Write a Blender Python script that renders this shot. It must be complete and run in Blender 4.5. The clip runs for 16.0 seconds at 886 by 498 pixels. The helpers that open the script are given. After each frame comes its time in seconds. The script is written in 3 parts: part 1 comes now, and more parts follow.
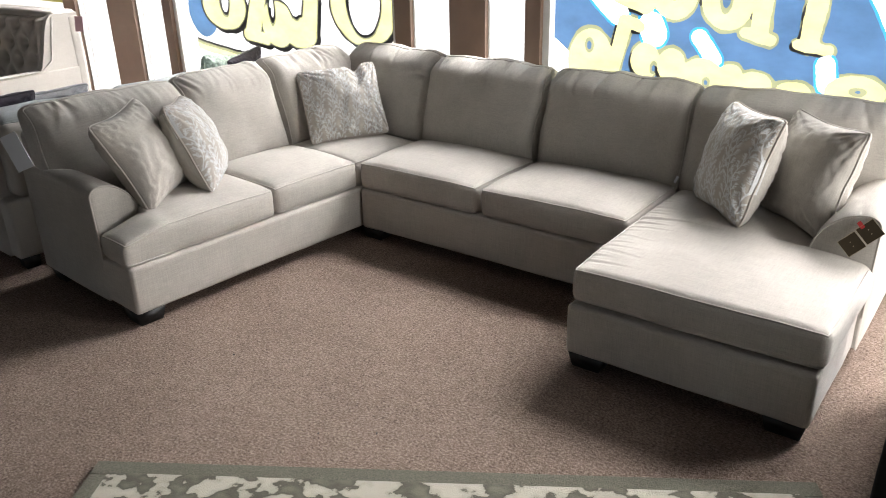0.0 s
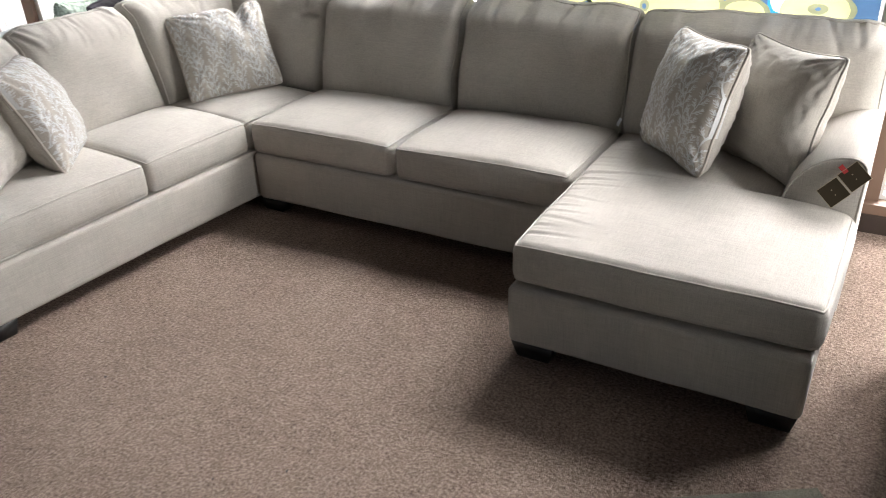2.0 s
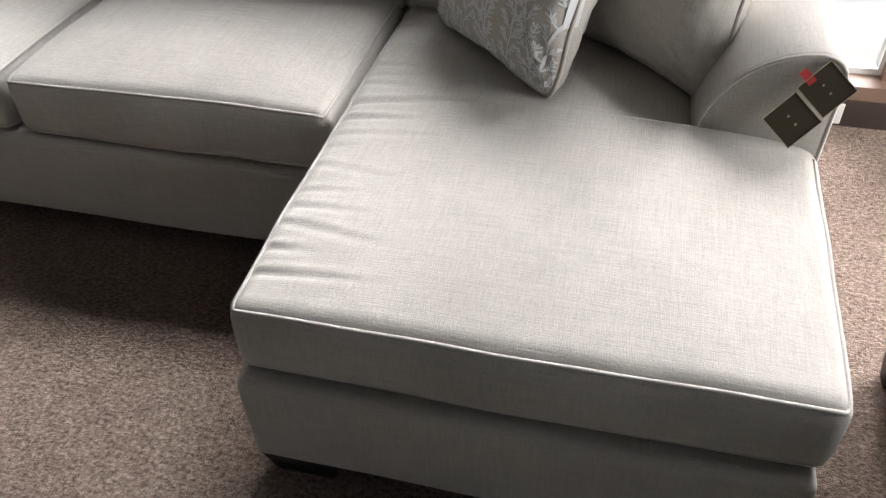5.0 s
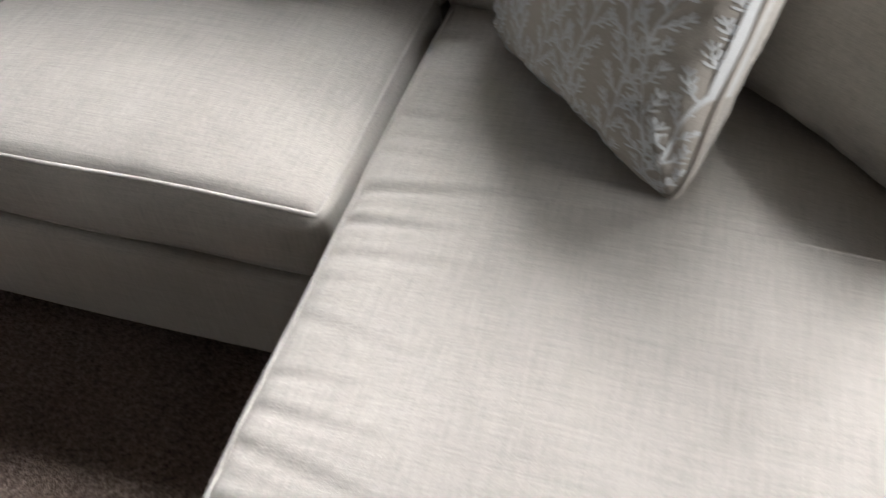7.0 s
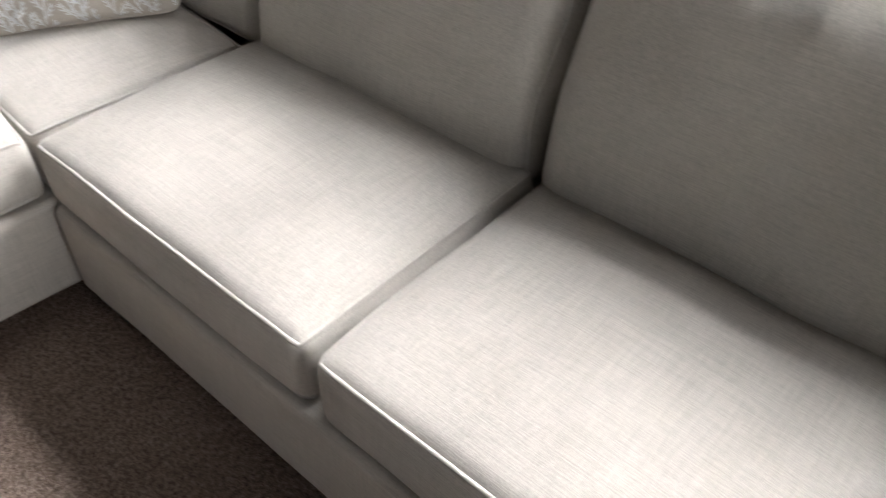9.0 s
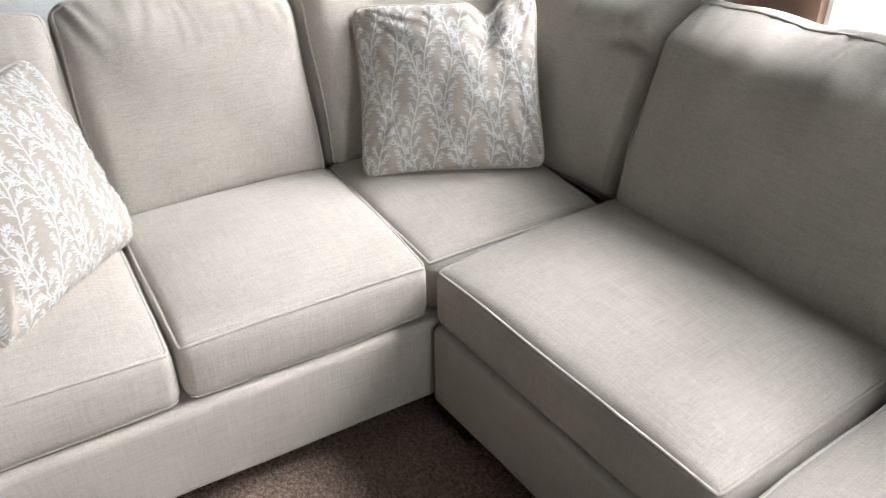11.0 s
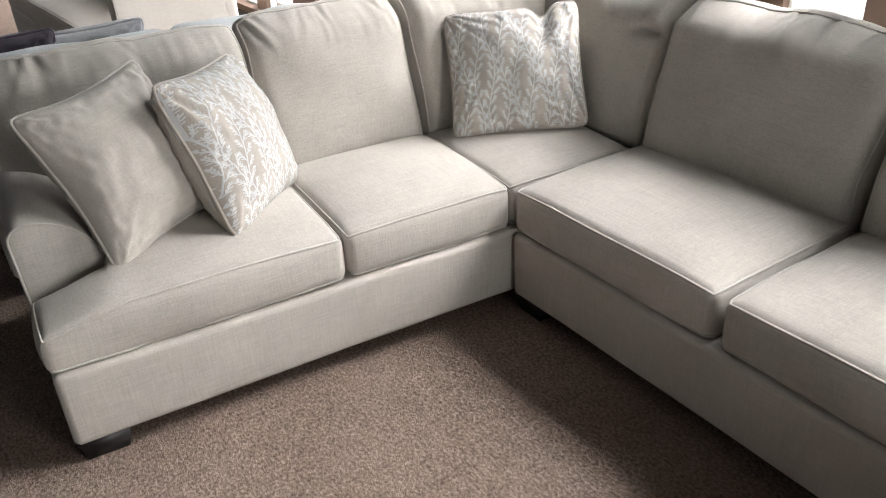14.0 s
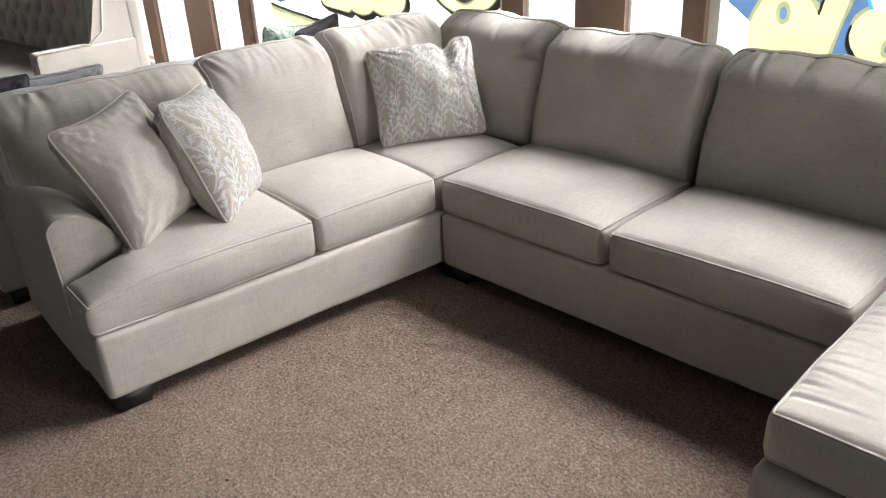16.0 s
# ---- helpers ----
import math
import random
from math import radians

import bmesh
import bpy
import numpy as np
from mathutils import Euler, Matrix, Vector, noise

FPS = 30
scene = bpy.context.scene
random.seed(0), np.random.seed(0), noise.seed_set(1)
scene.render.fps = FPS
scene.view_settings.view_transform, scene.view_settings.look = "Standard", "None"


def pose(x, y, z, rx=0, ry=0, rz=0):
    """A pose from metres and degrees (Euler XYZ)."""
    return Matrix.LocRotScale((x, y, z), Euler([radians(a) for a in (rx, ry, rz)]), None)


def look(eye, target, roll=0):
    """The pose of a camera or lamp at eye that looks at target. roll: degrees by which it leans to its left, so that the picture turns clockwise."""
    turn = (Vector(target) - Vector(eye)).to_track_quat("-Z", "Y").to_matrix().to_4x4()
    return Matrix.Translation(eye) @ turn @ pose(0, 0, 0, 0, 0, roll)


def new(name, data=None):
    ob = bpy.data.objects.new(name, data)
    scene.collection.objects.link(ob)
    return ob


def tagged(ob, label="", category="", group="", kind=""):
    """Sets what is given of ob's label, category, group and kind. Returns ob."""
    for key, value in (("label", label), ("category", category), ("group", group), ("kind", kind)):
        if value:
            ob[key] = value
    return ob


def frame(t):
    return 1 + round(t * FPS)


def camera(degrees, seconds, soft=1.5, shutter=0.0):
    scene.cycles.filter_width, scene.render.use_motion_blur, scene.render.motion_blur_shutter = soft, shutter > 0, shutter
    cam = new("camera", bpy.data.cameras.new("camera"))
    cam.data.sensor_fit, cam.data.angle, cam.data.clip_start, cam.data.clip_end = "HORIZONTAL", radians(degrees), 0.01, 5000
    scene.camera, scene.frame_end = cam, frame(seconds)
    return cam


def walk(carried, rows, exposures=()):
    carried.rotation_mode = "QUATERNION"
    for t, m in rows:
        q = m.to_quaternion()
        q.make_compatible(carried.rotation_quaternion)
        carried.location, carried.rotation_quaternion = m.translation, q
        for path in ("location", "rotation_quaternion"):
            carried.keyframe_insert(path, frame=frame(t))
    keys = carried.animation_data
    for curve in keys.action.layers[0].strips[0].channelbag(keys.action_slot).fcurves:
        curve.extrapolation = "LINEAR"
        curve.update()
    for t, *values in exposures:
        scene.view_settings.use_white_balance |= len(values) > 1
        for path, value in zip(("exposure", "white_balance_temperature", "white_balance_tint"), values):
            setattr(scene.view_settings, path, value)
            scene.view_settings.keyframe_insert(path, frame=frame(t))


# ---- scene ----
cam = camera(58.0, 16.0, soft=0.9, shutter=0.4)
PATH = [
    (0, (3.005, -3.176, 1.802), (1.897, -1.715, 1.004), -1.4),
    (0.5, (2.973, -3.062, 1.797), (1.892, -1.601, 0.962), -2.3),
    (1, (2.889, -2.937, 1.775), (1.853, -1.463, 0.906), -2.4),
    (1.5, (2.773, -2.825, 1.734), (1.791, -1.337, 0.829), -3.0),
    (2, (2.685, -2.663, 1.695), (1.769, -1.16, 0.746), -3.1),
    (2.5, (2.595, -2.418, 1.643), (1.751, -0.885, 0.675), -2.1),
    (3, (2.497, -2.21, 1.617), (1.741, -0.663, 0.599), -2.7),
    (3.5, (2.351, -2.011, 1.568), (1.732, -0.443, 0.491), -3.2),
    (4, (2.298, -1.796, 1.493), (1.818, -0.235, 0.338), -1.9),
    (4.2, (2.301, -1.699, 1.472), (1.839, -0.156, 0.286), -1.5),
    (6.3, (2.153, -0.848, 1.257), (1.833, 0.426, -0.251), -4.6),
    (6.5, (2.154, -0.786, 1.255), (1.8, 0.477, -0.255), -4.4),
    (7, (2.044, -0.658, 1.25), (1.618, 0.587, -0.256), -3.4),
    (7.5, (1.857, -0.573, 1.222), (1.378, 0.746, -0.204), -0.9),
    (8, (1.751, -0.487, 1.277), (1.041, 0.757, -0.118), -2.6),
    (8.5, (1.553, -0.462, 1.334), (0.759, 0.765, -0.033), 1.4),
    (9, (1.476, -0.423, 1.369), (0.504, 0.681, 0.014), 0.2),
    (9.5, (1.367, -0.517, 1.396), (0.249, 0.532, 0.112), -0.3),
    (10, (1.232, -0.673, 1.448), (0.027, 0.399, 0.266), 0.2),
    (10.2, (1.19, -0.733, 1.458), (-0.049, 0.349, 0.319), 0.6),
    (12.3, (1.454, -0.979, 1.497), (-0.073, -0.192, 0.474), -2.4),
    (12.5, (1.479, -1.057, 1.507), (-0.041, -0.254, 0.486), -3.0),
    (13, (1.551, -1.247, 1.526), (0.076, -0.368, 0.5), -4.2),
    (13.5, (1.665, -1.355, 1.542), (0.207, -0.437, 0.526), -3.9),
    (14, (1.841, -1.434, 1.562), (0.37, -0.502, 0.579), -3.4),
    (14.5, (1.941, -1.546, 1.571), (0.476, -0.56, 0.632), -3.4),
    (15, (2.028, -1.741, 1.58), (0.648, -0.618, 0.667), -3.6),
    (15.5, (2.106, -1.93, 1.62), (0.799, -0.711, 0.723), -2.9),
    (16, (2.249, -2.093, 1.612), (0.934, -0.861, 0.746), -3.2),
]
walk(cam, [(t, look(eye, target, roll)) for t, eye, target, roll in PATH],
     exposures=[(0, 1.88, 6350, 10), (4, 1.86, 6200, 10), (6.5, 1.58, 6100, 10), (7.2, 1.75, 6150, 10), (8.0, 2.25, 6200, 11), (9.5, 2.15, 6200, 11), (12.5, 1.66, 6250, 10), (13.5, 1.82, 6300, 10), (14.5, 1.9, 6300, 10), (16, 1.86, 6350, 10)])

# ---- daylight ----
world = bpy.data.worlds.new("World")
scene.world = world
world.use_nodes = True
wn = world.node_tree
sky = wn.nodes.new("ShaderNodeTexSky")
sky.sky_type = "NISHITA"
sky.sun_disc = False
sky.sun_elevation = radians(43)
sky.sun_rotation = radians(18)
sky.dust_density = 2.0
bg = wn.nodes["Background"]
bg.inputs["Strength"].default_value = 0.055
hazy = wn.nodes.new("ShaderNodeHueSaturation")
hazy.inputs["Saturation"].default_value = 0.35
wn.links.new(sky.outputs[0], hazy.inputs["Color"])
wn.links.new(hazy.outputs[0], bg.inputs["Color"])
sun_data = bpy.data.lights.new("sun", "SUN")
sun_data.energy, sun_data.angle, sun_data.color = 2.3, radians(38), (1.0, 0.985, 0.965)
sun = new("sun", sun_data)
sun.matrix_world = look((2.3, 7.0, 6.87), (0, 0, 0))
side_data = bpy.data.lights.new("side_window_daylight", "AREA")
side_data.shape, side_data.size, side_data.size_y = "RECTANGLE", 1.25, 1.45
side_data.energy, side_data.color = 24.0, (1.0, 0.96, 0.90)
side_light = new("side_window_daylight", side_data)
side_light.matrix_world = look((4.38, 0.15, 1.08), (0.0, 0.15, 1.08))

# ---- materials ----
def mat(name):
    m = bpy.data.materials.new(name)
    m.use_nodes = True
    nt = m.node_tree
    return m, nt, nt.nodes["Principled BSDF"]


def node(nt, kind, **values):
    n = nt.nodes.new(kind)
    for key, value in values.items():
        n.inputs[key].default_value = value
    return n


def coords(nt, scale):
    tc = nt.nodes.new("ShaderNodeTexCoord")
    mp = node(nt, "ShaderNodeMapping", Scale=scale)
    nt.links.new(tc.outputs["Object"], mp.inputs["Vector"])
    return mp.outputs[0]


def noise_tex(nt, scale, detail=3.0, rough=0.6):
    n = node(nt, "ShaderNodeTexNoise", Scale=1.0, Detail=detail, Roughness=rough)
    nt.links.new(coords(nt, scale), n.inputs["Vector"])
    return n.outputs["Fac"]


def math_node(nt, op, a, b):
    n = nt.nodes.new("ShaderNodeMath")
    n.operation = op
    for i, v in enumerate((a, b)):
        if isinstance(v, (int, float)):
            n.inputs[i].default_value = v
        else:
            nt.links.new(v, n.inputs[i])
    return n.outputs[0]


def ramp(nt, fac, stops):
    n = nt.nodes.new("ShaderNodeValToRGB")
    e = n.color_ramp.elements
    while len(e) < len(stops):
        e.new(0.5)
    for el, (p, c) in zip(e, stops):
        el.position, el.color = p, (*c, 1)
    nt.links.new(fac, n.inputs["Fac"])
    return n.outputs["Color"]


def bump(nt, bsdf, height, strength, distance):
    n = node(nt, "ShaderNodeBump", Strength=strength, Distance=distance)
    nt.links.new(height, n.inputs["Height"])
    nt.links.new(n.outputs[0], bsdf.inputs["Normal"])


def fabric(name, dark, light, slub=1.0, rough=0.95, bumps=0.25):
    """Linen-like weave: slubs along three axes, blotches, a fine thread relief."""
    m, nt, b = mat(name)
    sx = noise_tex(nt, (14, 420, 420), 2.0)
    sy = noise_tex(nt, (420, 14, 420), 2.0)
    sz = noise_tex(nt, (420, 420, 14), 2.0)
    big = noise_tex(nt, (5, 5, 5), 3.0)
    wx = noise_tex(nt, (9, 130, 130), 2.0)
    wy = noise_tex(nt, (130, 9, 130), 2.0)
    wz = noise_tex(nt, (130, 130, 9), 2.0)
    fine = math_node(nt, "ADD", math_node(nt, "ADD", sx, sy), sz)
    wide = math_node(nt, "ADD", math_node(nt, "ADD", wx, wy), wz)
    streak = math_node(nt, "ADD", math_node(nt, "MULTIPLY", fine, 0.74), math_node(nt, "MULTIPLY", wide, 0.26))
    mix = math_node(nt, "ADD", math_node(nt, "MULTIPLY", math_node(nt, "SUBTRACT", streak, 1.5), 0.85 * slub),
                    math_node(nt, "MULTIPLY", math_node(nt, "SUBTRACT", big, 0.5), 0.5))
    c = ramp(nt, math_node(nt, "ADD", mix, 0.5), [(0.1, dark), (0.9, light)])
    nt.links.new(c, b.inputs["Base Color"])
    b.inputs["Roughness"].default_value = rough
    b.inputs["Specular IOR Level"].default_value = 0.25
    b.inputs["Sheen Weight"].default_value = 0.15
    b.inputs["Sheen Roughness"].default_value = 0.5
    bump(nt, b, streak, bumps, 0.002)
    return m


def plain(name, colour, rough=0.5, vary=0.12, scale=9.0, metal=0.0, relief=0.05):
    m, nt, b = mat(name)
    f = noise_tex(nt, (scale, scale, scale), 5.0)
    lo = tuple(c * (1 - vary) for c in colour)
    hi = tuple(min(1, c * (1 + vary)) for c in colour)
    nt.links.new(ramp(nt, f, [(0.3, lo), (0.7, hi)]), b.inputs["Base Color"])
    b.inputs["Roughness"].default_value = rough
    b.inputs["Metallic"].default_value = metal
    if relief:
        bump(nt, b, noise_tex(nt, (scale * 12,) * 3, 3.0), relief, 0.002)
    return m


LINEN = fabric("greige_linen", (0.353, 0.327, 0.293), (0.583, 0.546, 0.494))
WELT = fabric("greige_welt", (0.39, 0.364, 0.33), (0.60, 0.565, 0.518))
CORD = fabric("pillow_ground", (0.43, 0.388, 0.342), (0.56, 0.515, 0.458))
PRINT = fabric("white_print", (0.66, 0.665, 0.665), (0.77, 0.775, 0.775), 0.5)
BLACK = plain("black_plastic", (0.015, 0.014, 0.014), 0.45, 0.2)
DARK_LEATHER = plain("black_leather", (0.009, 0.009, 0.010), 0.65, 0.25, 30, 0, 0.3)
POST = plain("brown_paint", (0.205, 0.132, 0.094), 0.55, 0.08, 6)
BASEBOARD = plain("dark_vinyl", (0.05, 0.036, 0.03), 0.5, 0.15)
WHITE = plain("white_paint", (0.80, 0.80, 0.78), 0.45, 0.03)
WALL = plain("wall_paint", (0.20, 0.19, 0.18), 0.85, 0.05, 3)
# The ceiling stays out of view; near-black so it throws little light down.
CEILING = plain("low_bounce_ceiling", (0.07, 0.066, 0.062), 0.9, 0.05, 4)
BLUE_GREY = fabric("blue_grey_chenille", (0.33, 0.348, 0.352), (0.47, 0.49, 0.495), 1.3)
GREY_CLOTH = fabric("grey_cloth", (0.20, 0.20, 0.21), (0.34, 0.34, 0.35), 1.2)
PURPLE = fabric("dark_purple_cloth", (0.035, 0.03, 0.04), (0.07, 0.06, 0.075))
TUFT = fabric("taupe_velvet", (0.48, 0.435, 0.39), (0.64, 0.585, 0.53), 0.5)
SHELL = fabric("oatmeal_linen", (0.44, 0.41, 0.37), (0.60, 0.565, 0.52), 0.8)
PAPER = plain("paper", (0.78, 0.80, 0.84), 0.8, 0.03)
TAG_BROWN = plain("tag_card", (0.055, 0.04, 0.022), 0.5, 0.1)
GOLD = plain("tag_print", (0.45, 0.38, 0.25), 0.5, 0.05)
RED = plain("red_paper", (0.55, 0.05, 0.05), 0.6, 0.05)
PINK = plain("pink_paper", (0.42, 0.26, 0.29), 0.6, 0.05)
STEEL = plain("outlet_plastic", (0.72, 0.70, 0.66), 0.4, 0.03)
PAVING = plain("concrete", (0.50, 0.49, 0.46), 0.9, 0.12, 2)
TEAL_PRINT = plain("green_print_cloth", (0.35, 0.42, 0.36), 0.9, 0.5, 40)


def carpet_material():
    m, nt, b = mat("brown_carpet")
    loop = node(nt, "ShaderNodeTexVoronoi", Scale=1.0)
    nt.links.new(coords(nt, (330, 330, 330)), loop.inputs["Vector"])
    fine = noise_tex(nt, (85, 110, 110), 4.0, 0.85)
    mid = noise_tex(nt, (22, 22, 22), 4.0)
    big = noise_tex(nt, (1.7, 1.7, 1.7), 3.0)
    f = math_node(nt, "ADD", math_node(nt, "MULTIPLY", fine, 0.78), math_node(nt, "MULTIPLY", mid, 0.12))
    f = math_node(nt, "ADD", f, math_node(nt, "MULTIPLY", big, 0.1))
    c = ramp(nt, f, [(0.38, (0.098, 0.066, 0.051)), (0.5, (0.255, 0.189, 0.151)), (0.62, (0.46, 0.357, 0.296))])
    nt.links.new(c, b.inputs["Base Color"])
    b.inputs["Roughness"].default_value = 1.0
    b.inputs["Specular IOR Level"].default_value = 0.1
    h = math_node(nt, "ADD", math_node(nt, "MULTIPLY", loop.outputs["Distance"], -0.3), fine)
    bump(nt, b, h, 0.9, 0.008)
    return m


def rug_material():
    m, nt, b = mat("floral_rug_pile")
    leaf = noise_tex(nt, (7.5, 10, 1), 1.5, 0.5)
    lobe = noise_tex(nt, (24, 28, 1), 1.0, 0.5)
    fine = noise_tex(nt, (210, 210, 210), 2.0)
    petals = math_node(nt, "ADD", leaf, math_node(nt, "MULTIPLY", math_node(nt, "SUBTRACT", lobe, 0.5), 0.35))
    tone = math_node(nt, "ADD", petals, math_node(nt, "MULTIPLY", math_node(nt, "SUBTRACT", fine, 0.5), 0.12))
    c = ramp(nt, tone, [(0.40, (0.50, 0.465, 0.385)), (0.515, (0.41, 0.38, 0.31)), (0.53, (0.105, 0.097, 0.072)), (0.70, (0.185, 0.172, 0.13))])
    nt.links.new(c, b.inputs["Base Color"])
    b.inputs["Roughness"].default_value = 1.0
    bump(nt, b, math_node(nt, "ADD", fine, petals), 0.6, 0.006)
    return m


def pile_material(name, lo, hi):
    m, nt, b = mat(name)
    fine = noise_tex(nt, (240, 240, 240), 3.0)
    nt.links.new(ramp(nt, fine, [(0.3, lo), (0.7, hi)]), b.inputs["Base Color"])
    b.inputs["Roughness"].default_value = 1.0
    bump(nt, b, fine, 0.7, 0.006)
    return m


def paint_material(name, colour, thin=0.75):
    """Window paint: light comes through it from the street."""
    m, nt, b = mat(name)
    f = noise_tex(nt, (4, 4, 7), 4.0)
    lo = tuple(c * 0.82 for c in colour)
    hi = tuple(min(1, c * 1.15) for c in colour)
    c = ramp(nt, f, [(0.3, lo), (0.7, hi)])
    nt.links.new(c, b.inputs["Base Color"])
    b.inputs["Roughness"].default_value = 0.5
    tr = nt.nodes.new("ShaderNodeBsdfTranslucent")
    nt.links.new(c, tr.inputs["Color"])
    mx = node(nt, "ShaderNodeMixShader", Fac=thin)
    nt.links.new(b.outputs[0], mx.inputs[1])
    nt.links.new(tr.outputs[0], mx.inputs[2])
    nt.links.new(mx.outputs[0], nt.nodes["Material Output"].inputs["Surface"])
    return m


def glass_material():
    m, nt, b = mat("window_glass")
    b.inputs["Base Color"].default_value = (1, 1, 1, 1)
    b.inputs["Roughness"].default_value = 0.0
    b.inputs["Transmission Weight"].default_value = 1.0
    b.inputs["IOR"].default_value = 1.01
    return m


DARK_LEATHER.node_tree.nodes["Principled BSDF"].inputs["Specular IOR Level"].default_value = 0.15
CARPET, RUG = carpet_material(), rug_material()
OLIVE = pile_material("olive_pile", (0.10, 0.092, 0.068), (0.22, 0.205, 0.16))
GLASS = glass_material()
P_BLUE = paint_material("blue_window_paint", (0.05, 0.098, 0.175))
P_YELLOW = paint_material("yellow_window_paint", (0.40, 0.38, 0.17), 0.8)
P_OLIVE = paint_material("olive_window_paint", (0.17, 0.175, 0.10))
P_DARK = paint_material("black_window_paint", (0.03, 0.03, 0.03), 0.1)
P_CYAN = paint_material("bright_blue_window_paint", (0.03, 0.20, 0.42))
P_WHITE = paint_material("white_window_paint", (0.92, 0.92, 0.90), 0.85)


# ---- builders ----
def thing(name, at=(0, 0, 0), turn=0.0, **tags):
    ob = new(name)
    ob.empty_display_size = 0.1
    ob.matrix_world = pose(*at, 0, 0, turn)
    return tagged(ob, **tags)


def part(name, geo, material, parent=None, label="", smooth=True):
    """geo: (verts, faces) in the coordinates of the thing it belongs to."""
    me = bpy.data.meshes.new(name)
    me.from_pydata([tuple(v) for v in geo[0]], [], geo[1])
    me.update()
    bm = bmesh.new()
    bm.from_mesh(me)
    bmesh.ops.recalc_face_normals(bm, faces=bm.faces)
    bm.to_mesh(me)
    bm.free()
    if smooth:
        me.polygons.foreach_set("use_smooth", [True] * len(me.polygons))
    me.materials.append(material)
    ob = new(name, me)
    if parent:
        ob.parent = parent
    if label:
        ob["label"] = label
    return ob


def moved(geo, m):
    return [tuple(m @ Vector(v)) for v in geo[0]], geo[1]


def joined(*geos):
    vs, fs = [], []
    for v, f in geos:
        k = len(vs)
        vs += list(v)
        fs += [tuple(i + k for i in q) for q in f]
    return vs, fs


def ticks(h, r, n):
    inner = h - r
    edge = [inner + r * math.tan(radians(a)) for a in (15, 30, 45)]
    mid = [-inner + 2 * inner * i / n for i in range(n + 1)]
    return [-e for e in reversed(edge)] + mid + edge


def rounded(p, h, r):
    q = [max(-(a - r), min(a - r, c)) for c, a in zip(p, h)]
    d = Vector([c - b for c, b in zip(p, q)])
    return Vector(q) + (d.normalized() * r if d.length > 1e-9 else d)


def soft_box(size, r, n=(8, 8, 4), shape=None):
    """A box with rounded edges, centred; shape(point) bends it."""
    h = [s / 2 for s in size]
    t = [ticks(a, r, k) for a, k in zip(h, n)]
    verts, index, faces = [], {}, []

    def vert(p):
        key = tuple(round(c, 5) for c in p)
        if key not in index:
            index[key] = len(verts)
            v = rounded(p, h, r)
            verts.append(tuple(shape(v) if shape else v))
        return index[key]

    for a in range(3):
        b, c = (a + 1) % 3, (a + 2) % 3
        for side in (-h[a], h[a]):
            for i in range(len(t[b]) - 1):
                for j in range(len(t[c]) - 1):
                    quad = []
                    for u, v in ((i, j), (i + 1, j), (i + 1, j + 1), (i, j + 1)):
                        p = [0, 0, 0]
                        p[a], p[b], p[c] = side, t[b][u], t[c][v]
                        quad.append(vert(p))
                    faces.append(tuple(quad) if side > 0 else tuple(reversed(quad)))
    return verts, faces


def tube(path, r, sides=6, closed=True):
    pts = [Vector(p) for p in path]
    n = len(pts)
    verts, faces = [], []
    up = None
    for i, p in enumerate(pts):
        a = pts[(i - 1) % n] if closed or i else p
        b = pts[(i + 1) % n] if closed or i < n - 1 else p
        d = (b - a).normalized()
        if up is None:
            up = d.orthogonal().normalized()
        up = (up - d * up.dot(d)).normalized()
        side = d.cross(up)
        for k in range(sides):
            w = 2 * math.pi * k / sides
            verts.append(tuple(p + r * (math.cos(w) * up + math.sin(w) * side)))
    for i in range(n if closed else n - 1):
        j = (i + 1) % n
        for k in range(sides):
            l = (k + 1) % sides
            faces.append((i * sides + k, i * sides + l, j * sides + l, j * sides + k))
    if not closed:
        faces += [tuple(range(sides))[::-1], tuple(range((n - 1) * sides, n * sides))]
    return verts, faces


def welt_path(size, r, axis, side, n, shape=None, out=0.3):
    """The seam round the face of a soft box at one end of an axis."""
    h = [s / 2 for s in size]
    b, c = (axis + 1) % 3, (axis + 2) % 3
    tb, tc = ticks(h[b], r, n), ticks(h[c], r, n)
    tb, tc = [v for v in tb if abs(v) <= h[b] + 1e-6], [v for v in tc if abs(v) <= h[c] + 1e-6]
    loop = [(u, -h[c]) for u in tb] + [(h[b], v) for v in tc[1:]] + [(u, h[c]) for u in tb[::-1][1:]] + [(-h[b], v) for v in tc[::-1][1:-1]]
    pts = []
    for u, v in loop:
        p = [0, 0, 0]
        p[axis], p[b], p[c] = side * h[axis], u, v
        q = rounded(p, h, r)
        pts.append(shape(q) if shape else q)
    return pts


def smooth01(a, b, x):
    t = max(0.0, min(1.0, (x - a) / (b - a)))
    return t * t * (3 - 2 * t)


